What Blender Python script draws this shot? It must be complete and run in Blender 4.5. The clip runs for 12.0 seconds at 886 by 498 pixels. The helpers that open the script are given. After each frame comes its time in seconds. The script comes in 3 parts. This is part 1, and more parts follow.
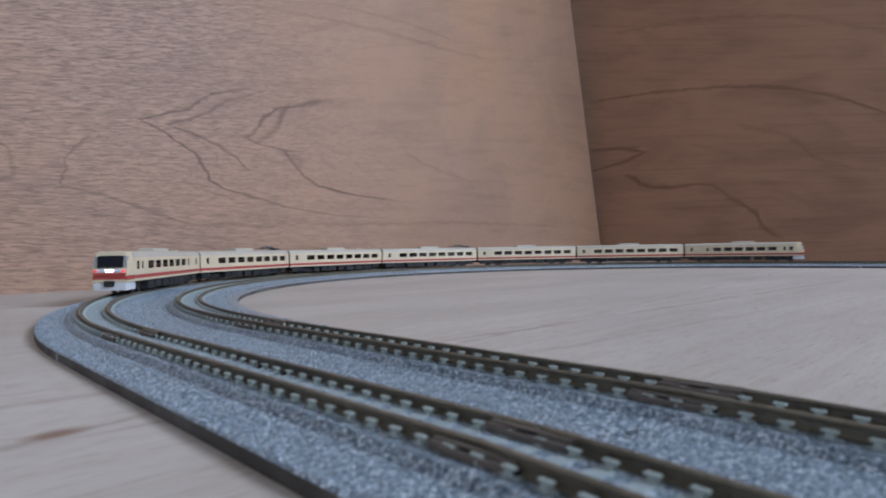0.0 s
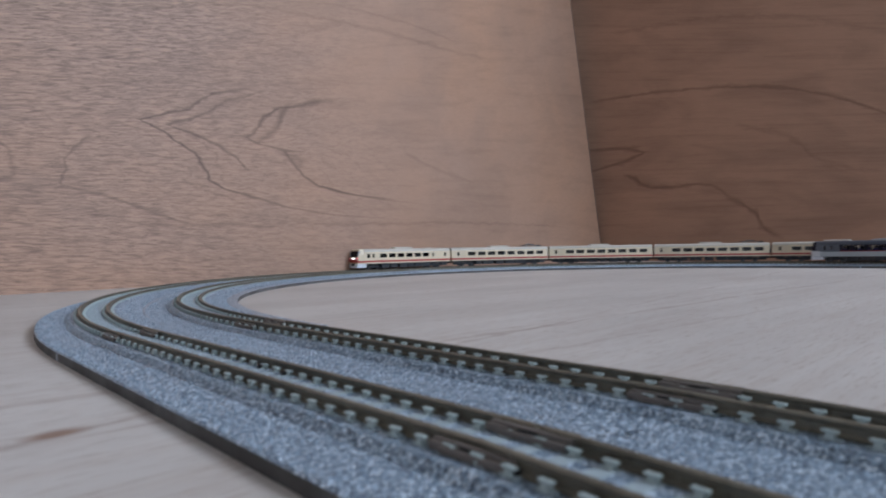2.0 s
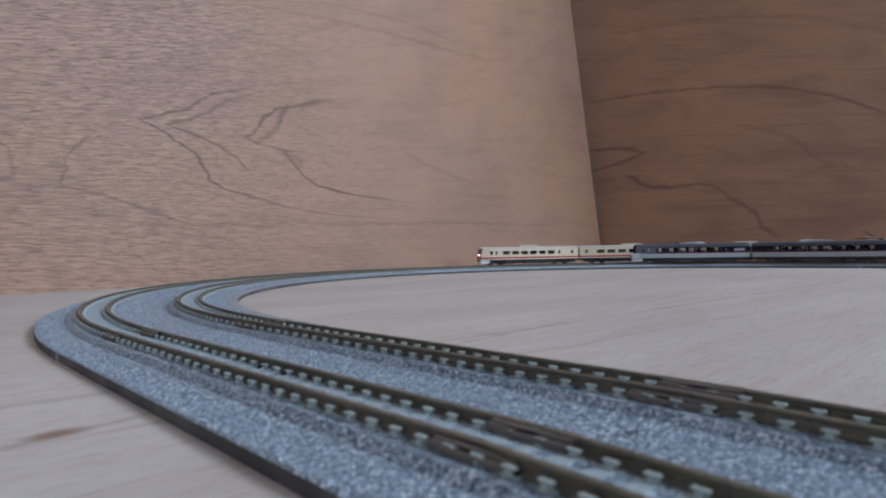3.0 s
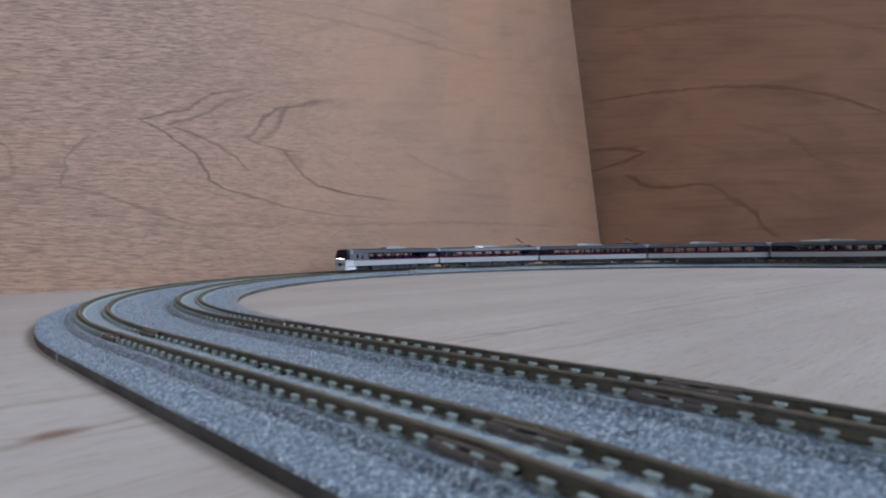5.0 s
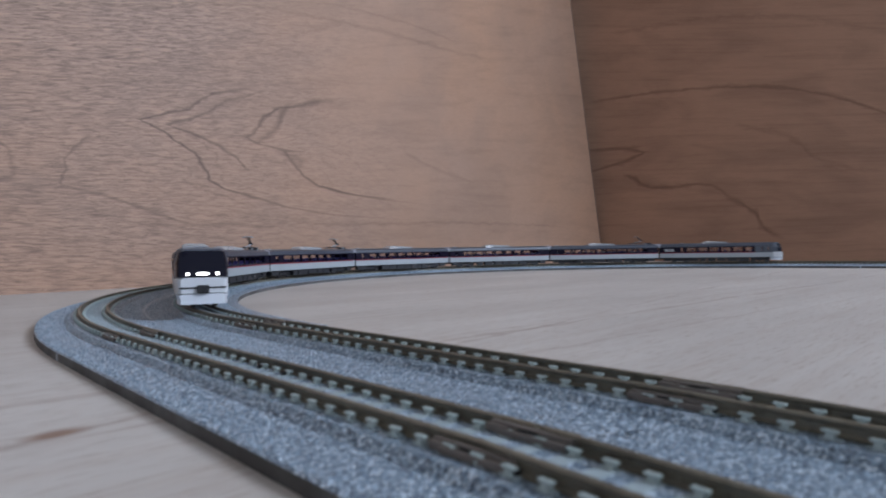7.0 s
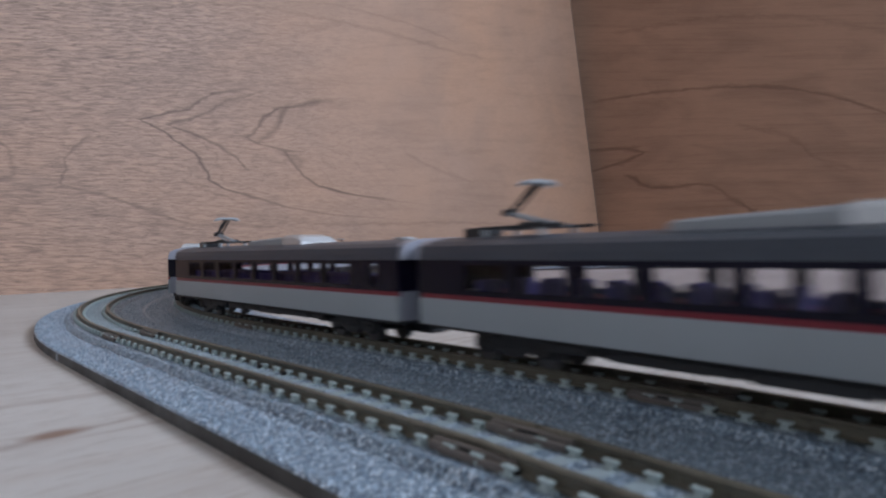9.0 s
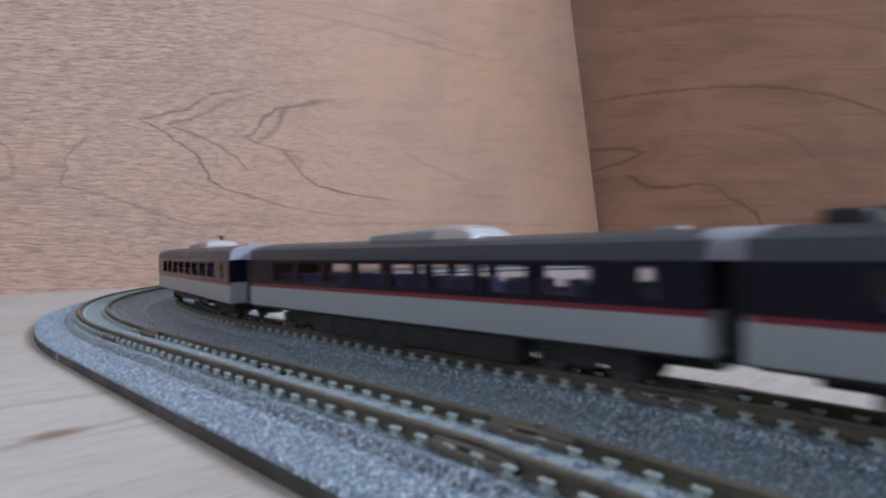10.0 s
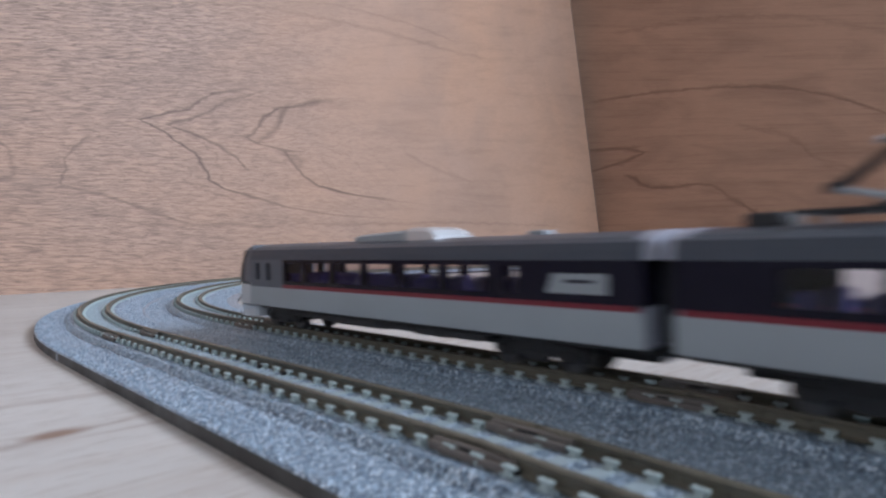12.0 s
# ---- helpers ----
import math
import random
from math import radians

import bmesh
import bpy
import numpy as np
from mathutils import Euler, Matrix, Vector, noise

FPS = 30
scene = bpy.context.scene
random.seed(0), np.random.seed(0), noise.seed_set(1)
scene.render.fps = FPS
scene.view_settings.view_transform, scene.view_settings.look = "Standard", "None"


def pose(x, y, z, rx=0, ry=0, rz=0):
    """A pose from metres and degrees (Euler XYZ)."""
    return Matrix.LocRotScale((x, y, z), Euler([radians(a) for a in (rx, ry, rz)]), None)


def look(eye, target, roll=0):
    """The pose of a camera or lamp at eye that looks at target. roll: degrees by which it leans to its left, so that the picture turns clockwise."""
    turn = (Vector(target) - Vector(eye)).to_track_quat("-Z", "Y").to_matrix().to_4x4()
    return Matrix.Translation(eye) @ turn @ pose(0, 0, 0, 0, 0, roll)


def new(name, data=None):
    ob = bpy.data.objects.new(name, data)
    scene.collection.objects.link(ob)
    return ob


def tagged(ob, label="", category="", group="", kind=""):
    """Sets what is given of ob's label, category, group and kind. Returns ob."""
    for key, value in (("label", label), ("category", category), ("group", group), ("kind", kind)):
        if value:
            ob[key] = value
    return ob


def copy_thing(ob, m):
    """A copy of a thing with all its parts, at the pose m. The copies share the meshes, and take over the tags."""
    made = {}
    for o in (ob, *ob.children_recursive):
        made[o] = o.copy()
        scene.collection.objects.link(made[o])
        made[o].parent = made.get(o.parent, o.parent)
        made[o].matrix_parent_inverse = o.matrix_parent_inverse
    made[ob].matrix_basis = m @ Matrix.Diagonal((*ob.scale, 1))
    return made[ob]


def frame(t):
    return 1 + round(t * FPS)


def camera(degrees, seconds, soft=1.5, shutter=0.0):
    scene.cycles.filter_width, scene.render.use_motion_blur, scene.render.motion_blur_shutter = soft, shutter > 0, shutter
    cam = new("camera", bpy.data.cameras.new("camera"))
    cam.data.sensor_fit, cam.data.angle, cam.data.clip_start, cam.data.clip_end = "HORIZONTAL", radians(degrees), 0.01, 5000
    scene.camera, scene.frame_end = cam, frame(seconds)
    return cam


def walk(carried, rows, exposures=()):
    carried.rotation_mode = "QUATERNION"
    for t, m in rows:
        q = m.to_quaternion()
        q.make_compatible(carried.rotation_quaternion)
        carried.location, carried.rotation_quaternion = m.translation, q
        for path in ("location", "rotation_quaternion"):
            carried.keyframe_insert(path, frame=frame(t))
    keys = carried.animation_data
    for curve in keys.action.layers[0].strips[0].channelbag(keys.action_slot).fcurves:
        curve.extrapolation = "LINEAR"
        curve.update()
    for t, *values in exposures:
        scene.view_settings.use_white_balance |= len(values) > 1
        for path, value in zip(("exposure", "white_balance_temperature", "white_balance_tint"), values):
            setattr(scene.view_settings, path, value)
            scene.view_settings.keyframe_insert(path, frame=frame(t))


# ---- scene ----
# ---- camera: a small camera lying beside the outer track, standing still ----
cam = camera(71.26, 12.0, soft=1.8, shutter=0.4)
cam.data.dof.use_dof, cam.data.dof.focus_distance, cam.data.dof.aperture_fstop = True, 0.8, 44
EYE = (0.0, 0.0, 0.0276)
VIEW = look(EYE, (0.0, 1.0, 0.0276 + 0.001), roll=-0.97)
walk(cam, [(0.0, VIEW), (12.0, VIEW)], exposures=[(0.0, 0.0), (7.2, 0.0), (8.8, 0.02), (9.0, 0.08), (9.5, 0.26), (10.5, 0.43), (12.0, 0.47)])

MM = 0.001

# ---- world and light: a closed room with daylight from one wide window, and an added fill lamp ----
world = bpy.data.worlds.new("daylight")
scene.world = world
world.use_nodes = True
sky = world.node_tree.nodes.new("ShaderNodeTexSky")
sky.sky_type = "NISHITA"
sky.sun_disc = False
sky.sun_elevation = radians(40)
sky.sun_rotation = radians(120)
background = world.node_tree.nodes["Background"]
background.inputs["Strength"].default_value = 0.1
world.node_tree.links.new(sky.outputs["Color"], background.inputs["Color"])


def area_lamp(name, m, width, height, power, colour):
    data = bpy.data.lights.new(name, "AREA")
    data.shape, data.size, data.size_y = "RECTANGLE", width, height
    data.energy, data.color = power, colour
    ob = new(name, data)
    ob.matrix_world = m
    return ob


area_lamp("window_and_fill_light", look((2.45, -0.35, 1.35), (0.1, 0.6, 0.0)), 1.5, 1.3, 102, (0.685, 0.79, 0.985))
# weak fill lamp added behind the camera, no window of its own
area_lamp("window_and_fill_light", look((-0.3, -2.25, 1.35), (0.0, 0.6, 0.0)), 1.3, 1.2, 7, (0.685, 0.79, 0.985))


# ---- materials ----
class Nodes:
    """A small hand for node materials."""

    def __init__(self, name):
        self.mat = bpy.data.materials.new(name)
        self.mat.use_nodes = True
        self.tree = self.mat.node_tree
        self.bsdf = self.tree.nodes["Principled BSDF"]
        self.space = None

    def add(self, kind, **values):
        node = self.tree.nodes.new(kind)
        for key, value in values.items():
            node.inputs[key.replace("_", " ")].default_value = value
        return node

    def link(self, a, b):
        self.tree.links.new(a, b)

    def coords(self, scale, rotation=(0, 0, 0), location=(0, 0, 0)):
        mapping = self.add("ShaderNodeMapping")
        mapping.inputs["Scale"].default_value = scale
        mapping.inputs["Rotation"].default_value = rotation
        mapping.inputs["Location"].default_value = location
        self.link(self.place(), mapping.inputs["Vector"])
        return mapping.outputs["Vector"]

    def place(self):
        """Object coordinates, or the fanned ones that fan() made of them."""
        if self.space is None:
            self.space = self.tree.nodes.new("ShaderNodeTexCoord").outputs["Object"]
        return self.space

    def fan(self, start, rate, level):
        """Let the grain along x spread away from the height level, the more the further from start."""
        split = self.tree.nodes.new("ShaderNodeSeparateXYZ")
        join = self.tree.nodes.new("ShaderNodeCombineXYZ")
        self.link(self.place(), split.inputs[0])
        spread = self.math("ADD", 1.0, self.math("MULTIPLY", self.math("SUBTRACT", split.outputs["X"], start), rate))
        height = self.math("ADD", level, self.math("DIVIDE", self.math("SUBTRACT", split.outputs["Z"], level), spread))
        self.link(split.outputs["X"], join.inputs["X"])
        self.link(split.outputs["Y"], join.inputs["Y"])
        self.link(height, join.inputs["Z"])
        self.space = join.outputs[0]

    def noise(self, vector, scale, detail=4.0, rough=0.6, distortion=0.0):
        node = self.add("ShaderNodeTexNoise", Scale=scale, Detail=detail, Roughness=rough, Distortion=distortion)
        self.link(vector, node.inputs["Vector"])
        return node.outputs["Fac"]

    def ramp(self, fac, stops):
        node = self.tree.nodes.new("ShaderNodeValToRGB")
        elements = node.color_ramp.elements
        while len(elements) < len(stops):
            elements.new(0.5)
        for element, (at, colour) in zip(elements, stops):
            element.position = at
            element.color = (*colour, 1) if len(colour) == 3 else colour
        self.link(fac, node.inputs["Fac"])
        return node.outputs["Color"]

    def mix(self, a, b, fac, mode="MIX"):
        node = self.tree.nodes.new("ShaderNodeMix")
        node.data_type, node.blend_type = "RGBA", mode
        for value, socket in ((fac, node.inputs[0]), (a, node.inputs[6]), (b, node.inputs[7])):
            if isinstance(value, (int, float)):
                socket.default_value = value
            elif isinstance(value, tuple):
                socket.default_value = (*value, 1)
            else:
                self.link(value, socket)
        return node.outputs[2]

    def math(self, op, a, b=0.0):
        node = self.tree.nodes.new("ShaderNodeMath")
        node.operation = op
        for value, socket in ((a, node.inputs[0]), (b, node.inputs[1])):
            if isinstance(value, (int, float)):
                socket.default_value = value
            else:
                self.link(value, socket)
        return node.outputs[0]

    def bend(self, run, points, sharp):
        """A smooth or kinked curve through points of (run, value), and its slope."""
        lo, hi = min(v for _, v in points), max(v for _, v in points)
        a, b = points[0][0], points[-1][0]

        def at(place):
            node = self.tree.nodes.new("ShaderNodeFloatCurve")
            curve = node.mapping.curves[0]
            spots = [((u - a) / (b - a), (v - lo) / (hi - lo)) for u, v in points]
            curve.points[0].location, curve.points[1].location = spots[0], spots[-1]
            for spot in spots[1:-1]:
                curve.points.new(*spot)
            for point in curve.points:
                point.handle_type = "VECTOR" if sharp else "AUTO"
            node.mapping.update()
            self.link(self.math("DIVIDE", self.math("SUBTRACT", place, a), b - a), node.inputs["Value"])
            return self.math("ADD", self.math("MULTIPLY", node.outputs[0], hi - lo), lo)

        here, there = at(run), at(self.math("ADD", run, 0.002))
        return here, self.math("DIVIDE", self.math("SUBTRACT", there, here), 0.002)

    def window(self, run, a, b):
        """1 between a and b, fading out at both ends."""
        return self.ramp(self.math("DIVIDE", self.math("SUBTRACT", run, a), b - a), [(0.0, (0, 0, 0)), (0.06, (1, 1, 1)), (0.9, (1, 1, 1)), (1.0, (0, 0, 0))])

    def bump(self, height, strength, distance):
        node = self.add("ShaderNodeBump", Strength=strength, Distance=distance)
        self.link(height, node.inputs["Height"])
        self.link(node.outputs["Normal"], self.bsdf.inputs["Normal"])

    def finish(self, colour, roughness=0.5, metallic=0.0, specular=0.5):
        for value, socket in ((colour, self.bsdf.inputs["Base Color"]), (roughness, self.bsdf.inputs["Roughness"])):
            if isinstance(value, (int, float)):
                socket.default_value = value
            elif isinstance(value, tuple):
                socket.default_value = (*value, 1)
            else:
                self.link(value, socket)
        self.bsdf.inputs["Metallic"].default_value = metallic
        self.bsdf.inputs["Specular IOR Level"].default_value = specular
        return self.mat


def plastic(name, colour, roughness=0.4, dirt=0.12, specular=0.4, metallic=0.0):
    """Painted or moulded model plastic with faint dust and moulding grain."""
    n = Nodes(name)
    v = n.coords((1, 1, 1))
    big = n.noise(v, 60, 4)
    fine = n.noise(v, 900, 3)
    dusty = tuple(c * (1 - dirt) + 0.25 * dirt for c in colour)
    c = n.mix(colour, dusty, n.ramp(big, [(0.4, (0, 0, 0)), (0.65, (1, 1, 1))]))
    n.bump(fine, 0.12, 0.0002)
    r = n.math("ADD", n.math("MULTIPLY", big, 0.2), roughness - 0.1)
    return n.finish(c, r, metallic, specular)


def glow(name, colour, strength):
    n = Nodes(name)
    n.bsdf.inputs["Emission Color"].default_value = (*colour, 1)
    n.bsdf.inputs["Emission Strength"].default_value = strength
    return n.finish(colour, 0.3)


def glass(name, tint, gloss):
    n = Nodes(name)
    out = n.tree.nodes["Material Output"]
    clear = n.tree.nodes.new("ShaderNodeBsdfTransparent")
    clear.inputs["Color"].default_value = (*tint, 1)
    shine = n.tree.nodes.new("ShaderNodeBsdfGlossy")
    shine.inputs["Roughness"].default_value = 0.06
    both = n.tree.nodes.new("ShaderNodeMixShader")
    both.inputs[0].default_value = gloss
    n.link(clear.outputs[0], both.inputs[1])
    n.link(shine.outputs[0], both.inputs[2])
    n.link(both.outputs[0], out.inputs["Surface"])
    return n.mat


def plywood(name, light, mid, dark, figure, fan, fleck):
    """Lauan plywood with the grain along local x. figure: growth lines; fan: how the grain spreads; fleck: strength of the pores from x = -1 to 0."""
    n = Nodes(name)
    v = n.coords((1, 1, 1))
    n.fan(*fan)
    cloud = n.noise(n.coords((1.2, 1, 3.5)), 2.2, 3)
    blotch = n.noise(n.coords((7, 1, 16), location=(1.7, 0, 0.4)), 1.0, 3, 0.55, 0.6)
    streak = n.noise(n.coords((2.2, 1, 42)), 3.0, 5, 0.65, 0.3)
    pores = n.noise(n.coords((65, 60, 520)), 1.0, 4, 0.7, 0.5)
    fine = n.noise(n.coords((220, 60, 1500)), 1.0, 3, 0.7)
    place = n.tree.nodes.new("ShaderNodeSeparateXYZ")
    n.link(v, place.inputs[0])
    px, pz = place.outputs["X"], place.outputs["Z"]
    shift = n.math("MULTIPLY", n.math("ADD", px, 0.5), 0.18)
    base = n.mix(mid, light, n.ramp(n.math("ADD", cloud, shift), [(0.32, (0, 0, 0)), (0.68, (1, 1, 1))]))
    base = n.mix(base, tuple(c * 0.80 for c in mid), n.math("MULTIPLY", n.ramp(blotch, [(0.46, (0, 0, 0)), (0.7, (1, 1, 1))]), 0.55))
    base = n.mix(base, dark, n.math("MULTIPLY", n.ramp(streak, [(0.48, (0, 0, 0)), (0.75, (1, 1, 1))]), 0.30))
    along = n.math("ADD", px, n.math("MULTIPLY", cloud, 0.5))
    much = n.ramp(n.math("ADD", along, 0.75), [(0.0, (fleck[0],) * 3), (0.45, (fleck[1],) * 3)])
    base = n.mix(base, dark, n.math("MULTIPLY", n.ramp(pores, [(0.44, (0, 0, 0)), (0.66, (1, 1, 1))]), much))
    base = n.mix(base, tuple(min(1.0, c * 1.25) for c in light), n.math("MULTIPLY", n.ramp(pores, [(0.3, (1, 1, 1)), (0.45, (0, 0, 0))]), n.math("MULTIPLY", much, 0.7)))
    base = n.mix(base, dark, n.math("MULTIPLY", n.ramp(fine, [(0.5, (0, 0, 0)), (0.7, (1, 1, 1))]), 0.10))
    # figure of the veneer: dark growth lines; "up": x over height, "along": height over x, "echo": faint repeats of the line before
    wander = n.math("SUBTRACT", n.noise(n.coords((34, 15, 60), location=(0.9, 0, 0.1)), 1.0, 6, 0.68), 0.5)
    thick = n.noise(n.coords((22, 22, 30), location=(5, 0, 2)), 1.0, 2)
    patch = n.ramp(n.noise(n.coords((9, 6, 18), location=(3, 1, 7)), 1.0, 2), [(0.34, (0.55, 0.55, 0.55)), (0.56, (1, 1, 1))])
    field = None
    for shape, points, rough, width, strength in figure:
        run, over = (pz, px) if shape == "up" else (px, pz)
        if shape == "echo":
            off = n.math("ABSOLUTE", n.math("SUBTRACT", n.math("FRACT", n.math("DIVIDE", n.math("ADD", field, n.math("MULTIPLY", wander, 0.03)), points)), 0.5))
            off = n.math("MULTIPLY", off, points)
            near = n.ramp(n.math("ADD", n.math("ABSOLUTE", n.math("ADD", px, 0.8)), n.math("ABSOLUTE", n.math("SUBTRACT", pz, 0.14))), [(0.12, (1, 1, 1)), (0.34, (0, 0, 0))])
        else:
            curve, slope = n.bend(run, points, shape == "up")
            field = n.math("ADD", n.math("SUBTRACT", over, curve), n.math("MULTIPLY", wander, rough))
            steep = n.math("SQRT", n.math("ADD", 1.0, n.math("MULTIPLY", slope, slope)))
            off = n.math("ABSOLUTE", n.math("DIVIDE", field, steep))
            near = n.window(run, points[0][0], points[-1][0])
            field = n.math("DIVIDE", field, n.math("SQRT", steep))
        wide = n.math("MULTIPLY", n.math("ADD", 0.0010, n.math("MULTIPLY", n.math("POWER", thick, 3.0), 0.010)), width)
        line = n.ramp(n.math("DIVIDE", off, wide), [(0.0, (1, 1, 1)), (0.4, (0.6, 0.6, 0.6)), (1.0, (0, 0, 0))])
        amount = n.math("MULTIPLY", n.math("MULTIPLY", line, near), n.math("MULTIPLY", patch, strength))
        base = n.mix(base, tuple(c_ * 0.75 for c_ in dark), amount)
    n.bump(n.math("ADD", pores, n.math("MULTIPLY", streak, 0.5)), 0.2, 0.0005)
    return n.finish(base, 0.55, 0.0, 0.35)


def pale_board(name):
    """The pale sanded board under the track, grain along local x."""
    n = Nodes(name)
    cloud = n.noise(n.coords((1.5, 5, 1)), 2.5, 4)
    grain = n.noise(n.coords((5, 120, 1)), 2.0, 5, 0.6, 0.4)
    lines = n.noise(n.coords((1.6, 13, 1)), 2.2, 3, 0.5, 0.8)
    pores = n.noise(n.coords((120, 900, 1)), 1.0, 3, 0.7)
    c = n.mix((0.52, 0.483, 0.45), (0.645, 0.61, 0.575), n.ramp(cloud, [(0.35, (0, 0, 0)), (0.65, (1, 1, 1))]))
    c = n.mix(c, (0.40, 0.31, 0.25), n.math("MULTIPLY", n.ramp(grain, [(0.46, (0, 0, 0)), (0.72, (1, 1, 1))]), 0.27))
    ring = n.math("ABSOLUTE", n.math("SUBTRACT", n.math("FRACT", n.math("MULTIPLY", lines, 3.2)), 0.5))
    c = n.mix(c, (0.30, 0.18, 0.12), n.math("MULTIPLY", n.ramp(ring, [(0.0, (1, 1, 1)), (0.05, (0.35, 0.35, 0.35)), (0.14, (0, 0, 0))]), n.math("MULTIPLY", n.ramp(n.noise(n.coords((4, 14, 1), location=(2, 5, 0)), 1.5, 2), [(0.42, (0, 0, 0)), (0.6, (1, 1, 1))]), 0.12)))
    where = n.tree.nodes.new("ShaderNodeSeparateXYZ")
    n.link(n.coords((1, 1, 1)), where.inputs[0])
    px, py = where.outputs["X"], where.outputs["Y"]
    wander = n.math("SUBTRACT", n.noise(n.coords((26, 40, 1)), 1.0, 3), 0.5)
    thick = n.math("ADD", 0.0005, n.math("MULTIPLY", n.math("POWER", n.noise(n.coords((60, 30, 1)), 1.0, 2), 3.0), 0.012))
    broken = n.ramp(n.noise(n.coords((9, 30, 1), location=(4, 2, 0)), 1.0, 2), [(0.38, (0.1, 0.1, 0.1)), (0.55, (1, 1, 1))])
    for level, slope, strength in ((0.1915, -0.03, 0.42), (0.153, -0.06, 0.32), (0.2035, 0.0, 0.25), (0.225, 0.15, 0.45), (0.262, -0.05, 0.15)):
        off = n.math("ABSOLUTE", n.math("ADD", n.math("SUBTRACT", n.math("SUBTRACT", py, level), n.math("MULTIPLY", px, slope)), n.math("MULTIPLY", wander, 0.012)))
        c = n.mix(c, (0.22, 0.12, 0.08), n.math("MULTIPLY", n.ramp(n.math("DIVIDE", off, thick), [(0.0, (1, 1, 1)), (0.4, (0.45, 0.45, 0.45)), (1.0, (0, 0, 0))]), n.math("MULTIPLY", broken, strength)))
    # a small knot
    dx, dy = n.math("MULTIPLY", n.math("ADD", px, 0.3317), 0.6), n.math("SUBTRACT", py, 0.1755)
    knot = n.math("ADD", n.math("SQRT", n.math("ADD", n.math("MULTIPLY", dx, dx), n.math("MULTIPLY", dy, dy))), n.math("MULTIPLY", wander, 0.002))
    c = n.mix(c, (0.24, 0.13, 0.085), n.math("MULTIPLY", n.ramp(n.math("DIVIDE", knot, 0.0052), [(0.25, (1, 1, 1)), (0.7, (0, 0, 0))]), 0.8))
    c = n.mix(c, (0.33, 0.26, 0.21), n.math("MULTIPLY", n.ramp(pores, [(0.52, (0, 0, 0)), (0.70, (1, 1, 1))]), 0.55))
    n.bump(n.math("ADD", grain, pores), 0.15, 0.0003)
    return n.finish(c, 0.5, 0.0, 0.35)


def ballast_material():
    n = Nodes("ballast")
    v = n.coords((1, 1, 1))
    grains = n.add("ShaderNodeTexVoronoi", Scale=2400.0, Randomness=1.0)
    n.link(v, grains.inputs["Vector"])
    tone = n.tree.nodes.new("ShaderNodeSeparateColor")
    n.link(grains.outputs["Color"], tone.inputs["Color"])
    c = n.ramp(tone.outputs["Red"], [(0.0, (0.045, 0.066, 0.093)), (0.4, (0.165, 0.228, 0.30)), (0.72, (0.34, 0.45, 0.56)), (1.0, (0.80, 0.90, 0.97))])
    big = n.noise(v, 35, 3)
    c = n.mix(c, (0.24, 0.315, 0.39), n.math("MULTIPLY", n.ramp(big, [(0.4, (0, 0, 0)), (0.7, (1, 1, 1))]), 0.4))
    n.bump(n.math("SUBTRACT", 1.0, grains.outputs["Distance"]), 0.35, 0.0004)
    return n.finish(c, 0.30, 0.0, 0.5)


def grain_material():
    """Single ballast grains, each with its own tone."""
    n = Nodes("ballast_grains")
    each = n.tree.nodes.new("ShaderNodeNewGeometry").outputs["Random Per Island"]
    c = n.ramp(each, [(0.0, (0.045, 0.066, 0.093)), (0.4, (0.165, 0.228, 0.30)), (0.75, (0.34, 0.45, 0.56)), (1.0, (0.80, 0.90, 0.97))])
    fine = n.noise(n.coords((1, 1, 1)), 3000, 2)
    c = n.mix(c, (0.25, 0.32, 0.40), n.math("MULTIPLY", fine, 0.35))
    return n.finish(c, 0.35, 0.0, 0.5)


def rail_material():
    n = Nodes("rail_metal")
    v = n.coords((1, 1, 1))
    big = n.noise(v, 40, 4)
    fine = n.noise(v, 500, 3)
    c = n.mix((0.128, 0.113, 0.085), (0.185, 0.165, 0.124), n.ramp(big, [(0.35, (0, 0, 0)), (0.65, (1, 1, 1))]))
    c = n.mix(c, (0.07, 0.058, 0.042), n.math("MULTIPLY", n.ramp(fine, [(0.5, (0, 0, 0)), (0.7, (1, 1, 1))]), 0.6))
    n.bump(fine, 0.1, 0.0002)
    return n.finish(c, 0.42, 0.1, 0.5)


ARCH_WIDE = ((0.0655, -0.55), (0.0702, -0.669), (0.0761, -0.72), (0.09, -0.783), (0.098, -0.801), (0.105, -0.800), (0.1225, -0.8144), (0.137, -0.8346), (0.1468, -0.859), (0.162, -0.8195), (0.184, -0.7867), (0.1986, -0.742), (0.203, -0.69))
ARCH_INNER = ((0.1088, -0.7565), (0.122, -0.768), (0.1334, -0.791), (0.141, -0.813), (0.1454, -0.834), (0.167, -0.789), (0.179, -0.775), (0.198, -0.728))
ARCH_KNOT = ((0.0875, -0.44), (0.0892, -0.5517), (0.095, -0.6335), (0.1015, -0.673), (0.1114, -0.691), (0.1228, -0.7008), (0.1367, -0.7137), (0.1395, -0.741), (0.1445, -0.7565), (0.1488, -0.746), (0.1593, -0.739), (0.1694, -0.731), (0.181, -0.716), (0.185, -0.698), (0.1916, -0.679), (0.2107, -0.62))
ARCH_FIRST = ((0.055, -0.82), (0.063, -0.85), (0.076, -0.887), (0.085, -0.928), (0.097, -0.920), (0.106, -0.920), (0.13, -0.90))
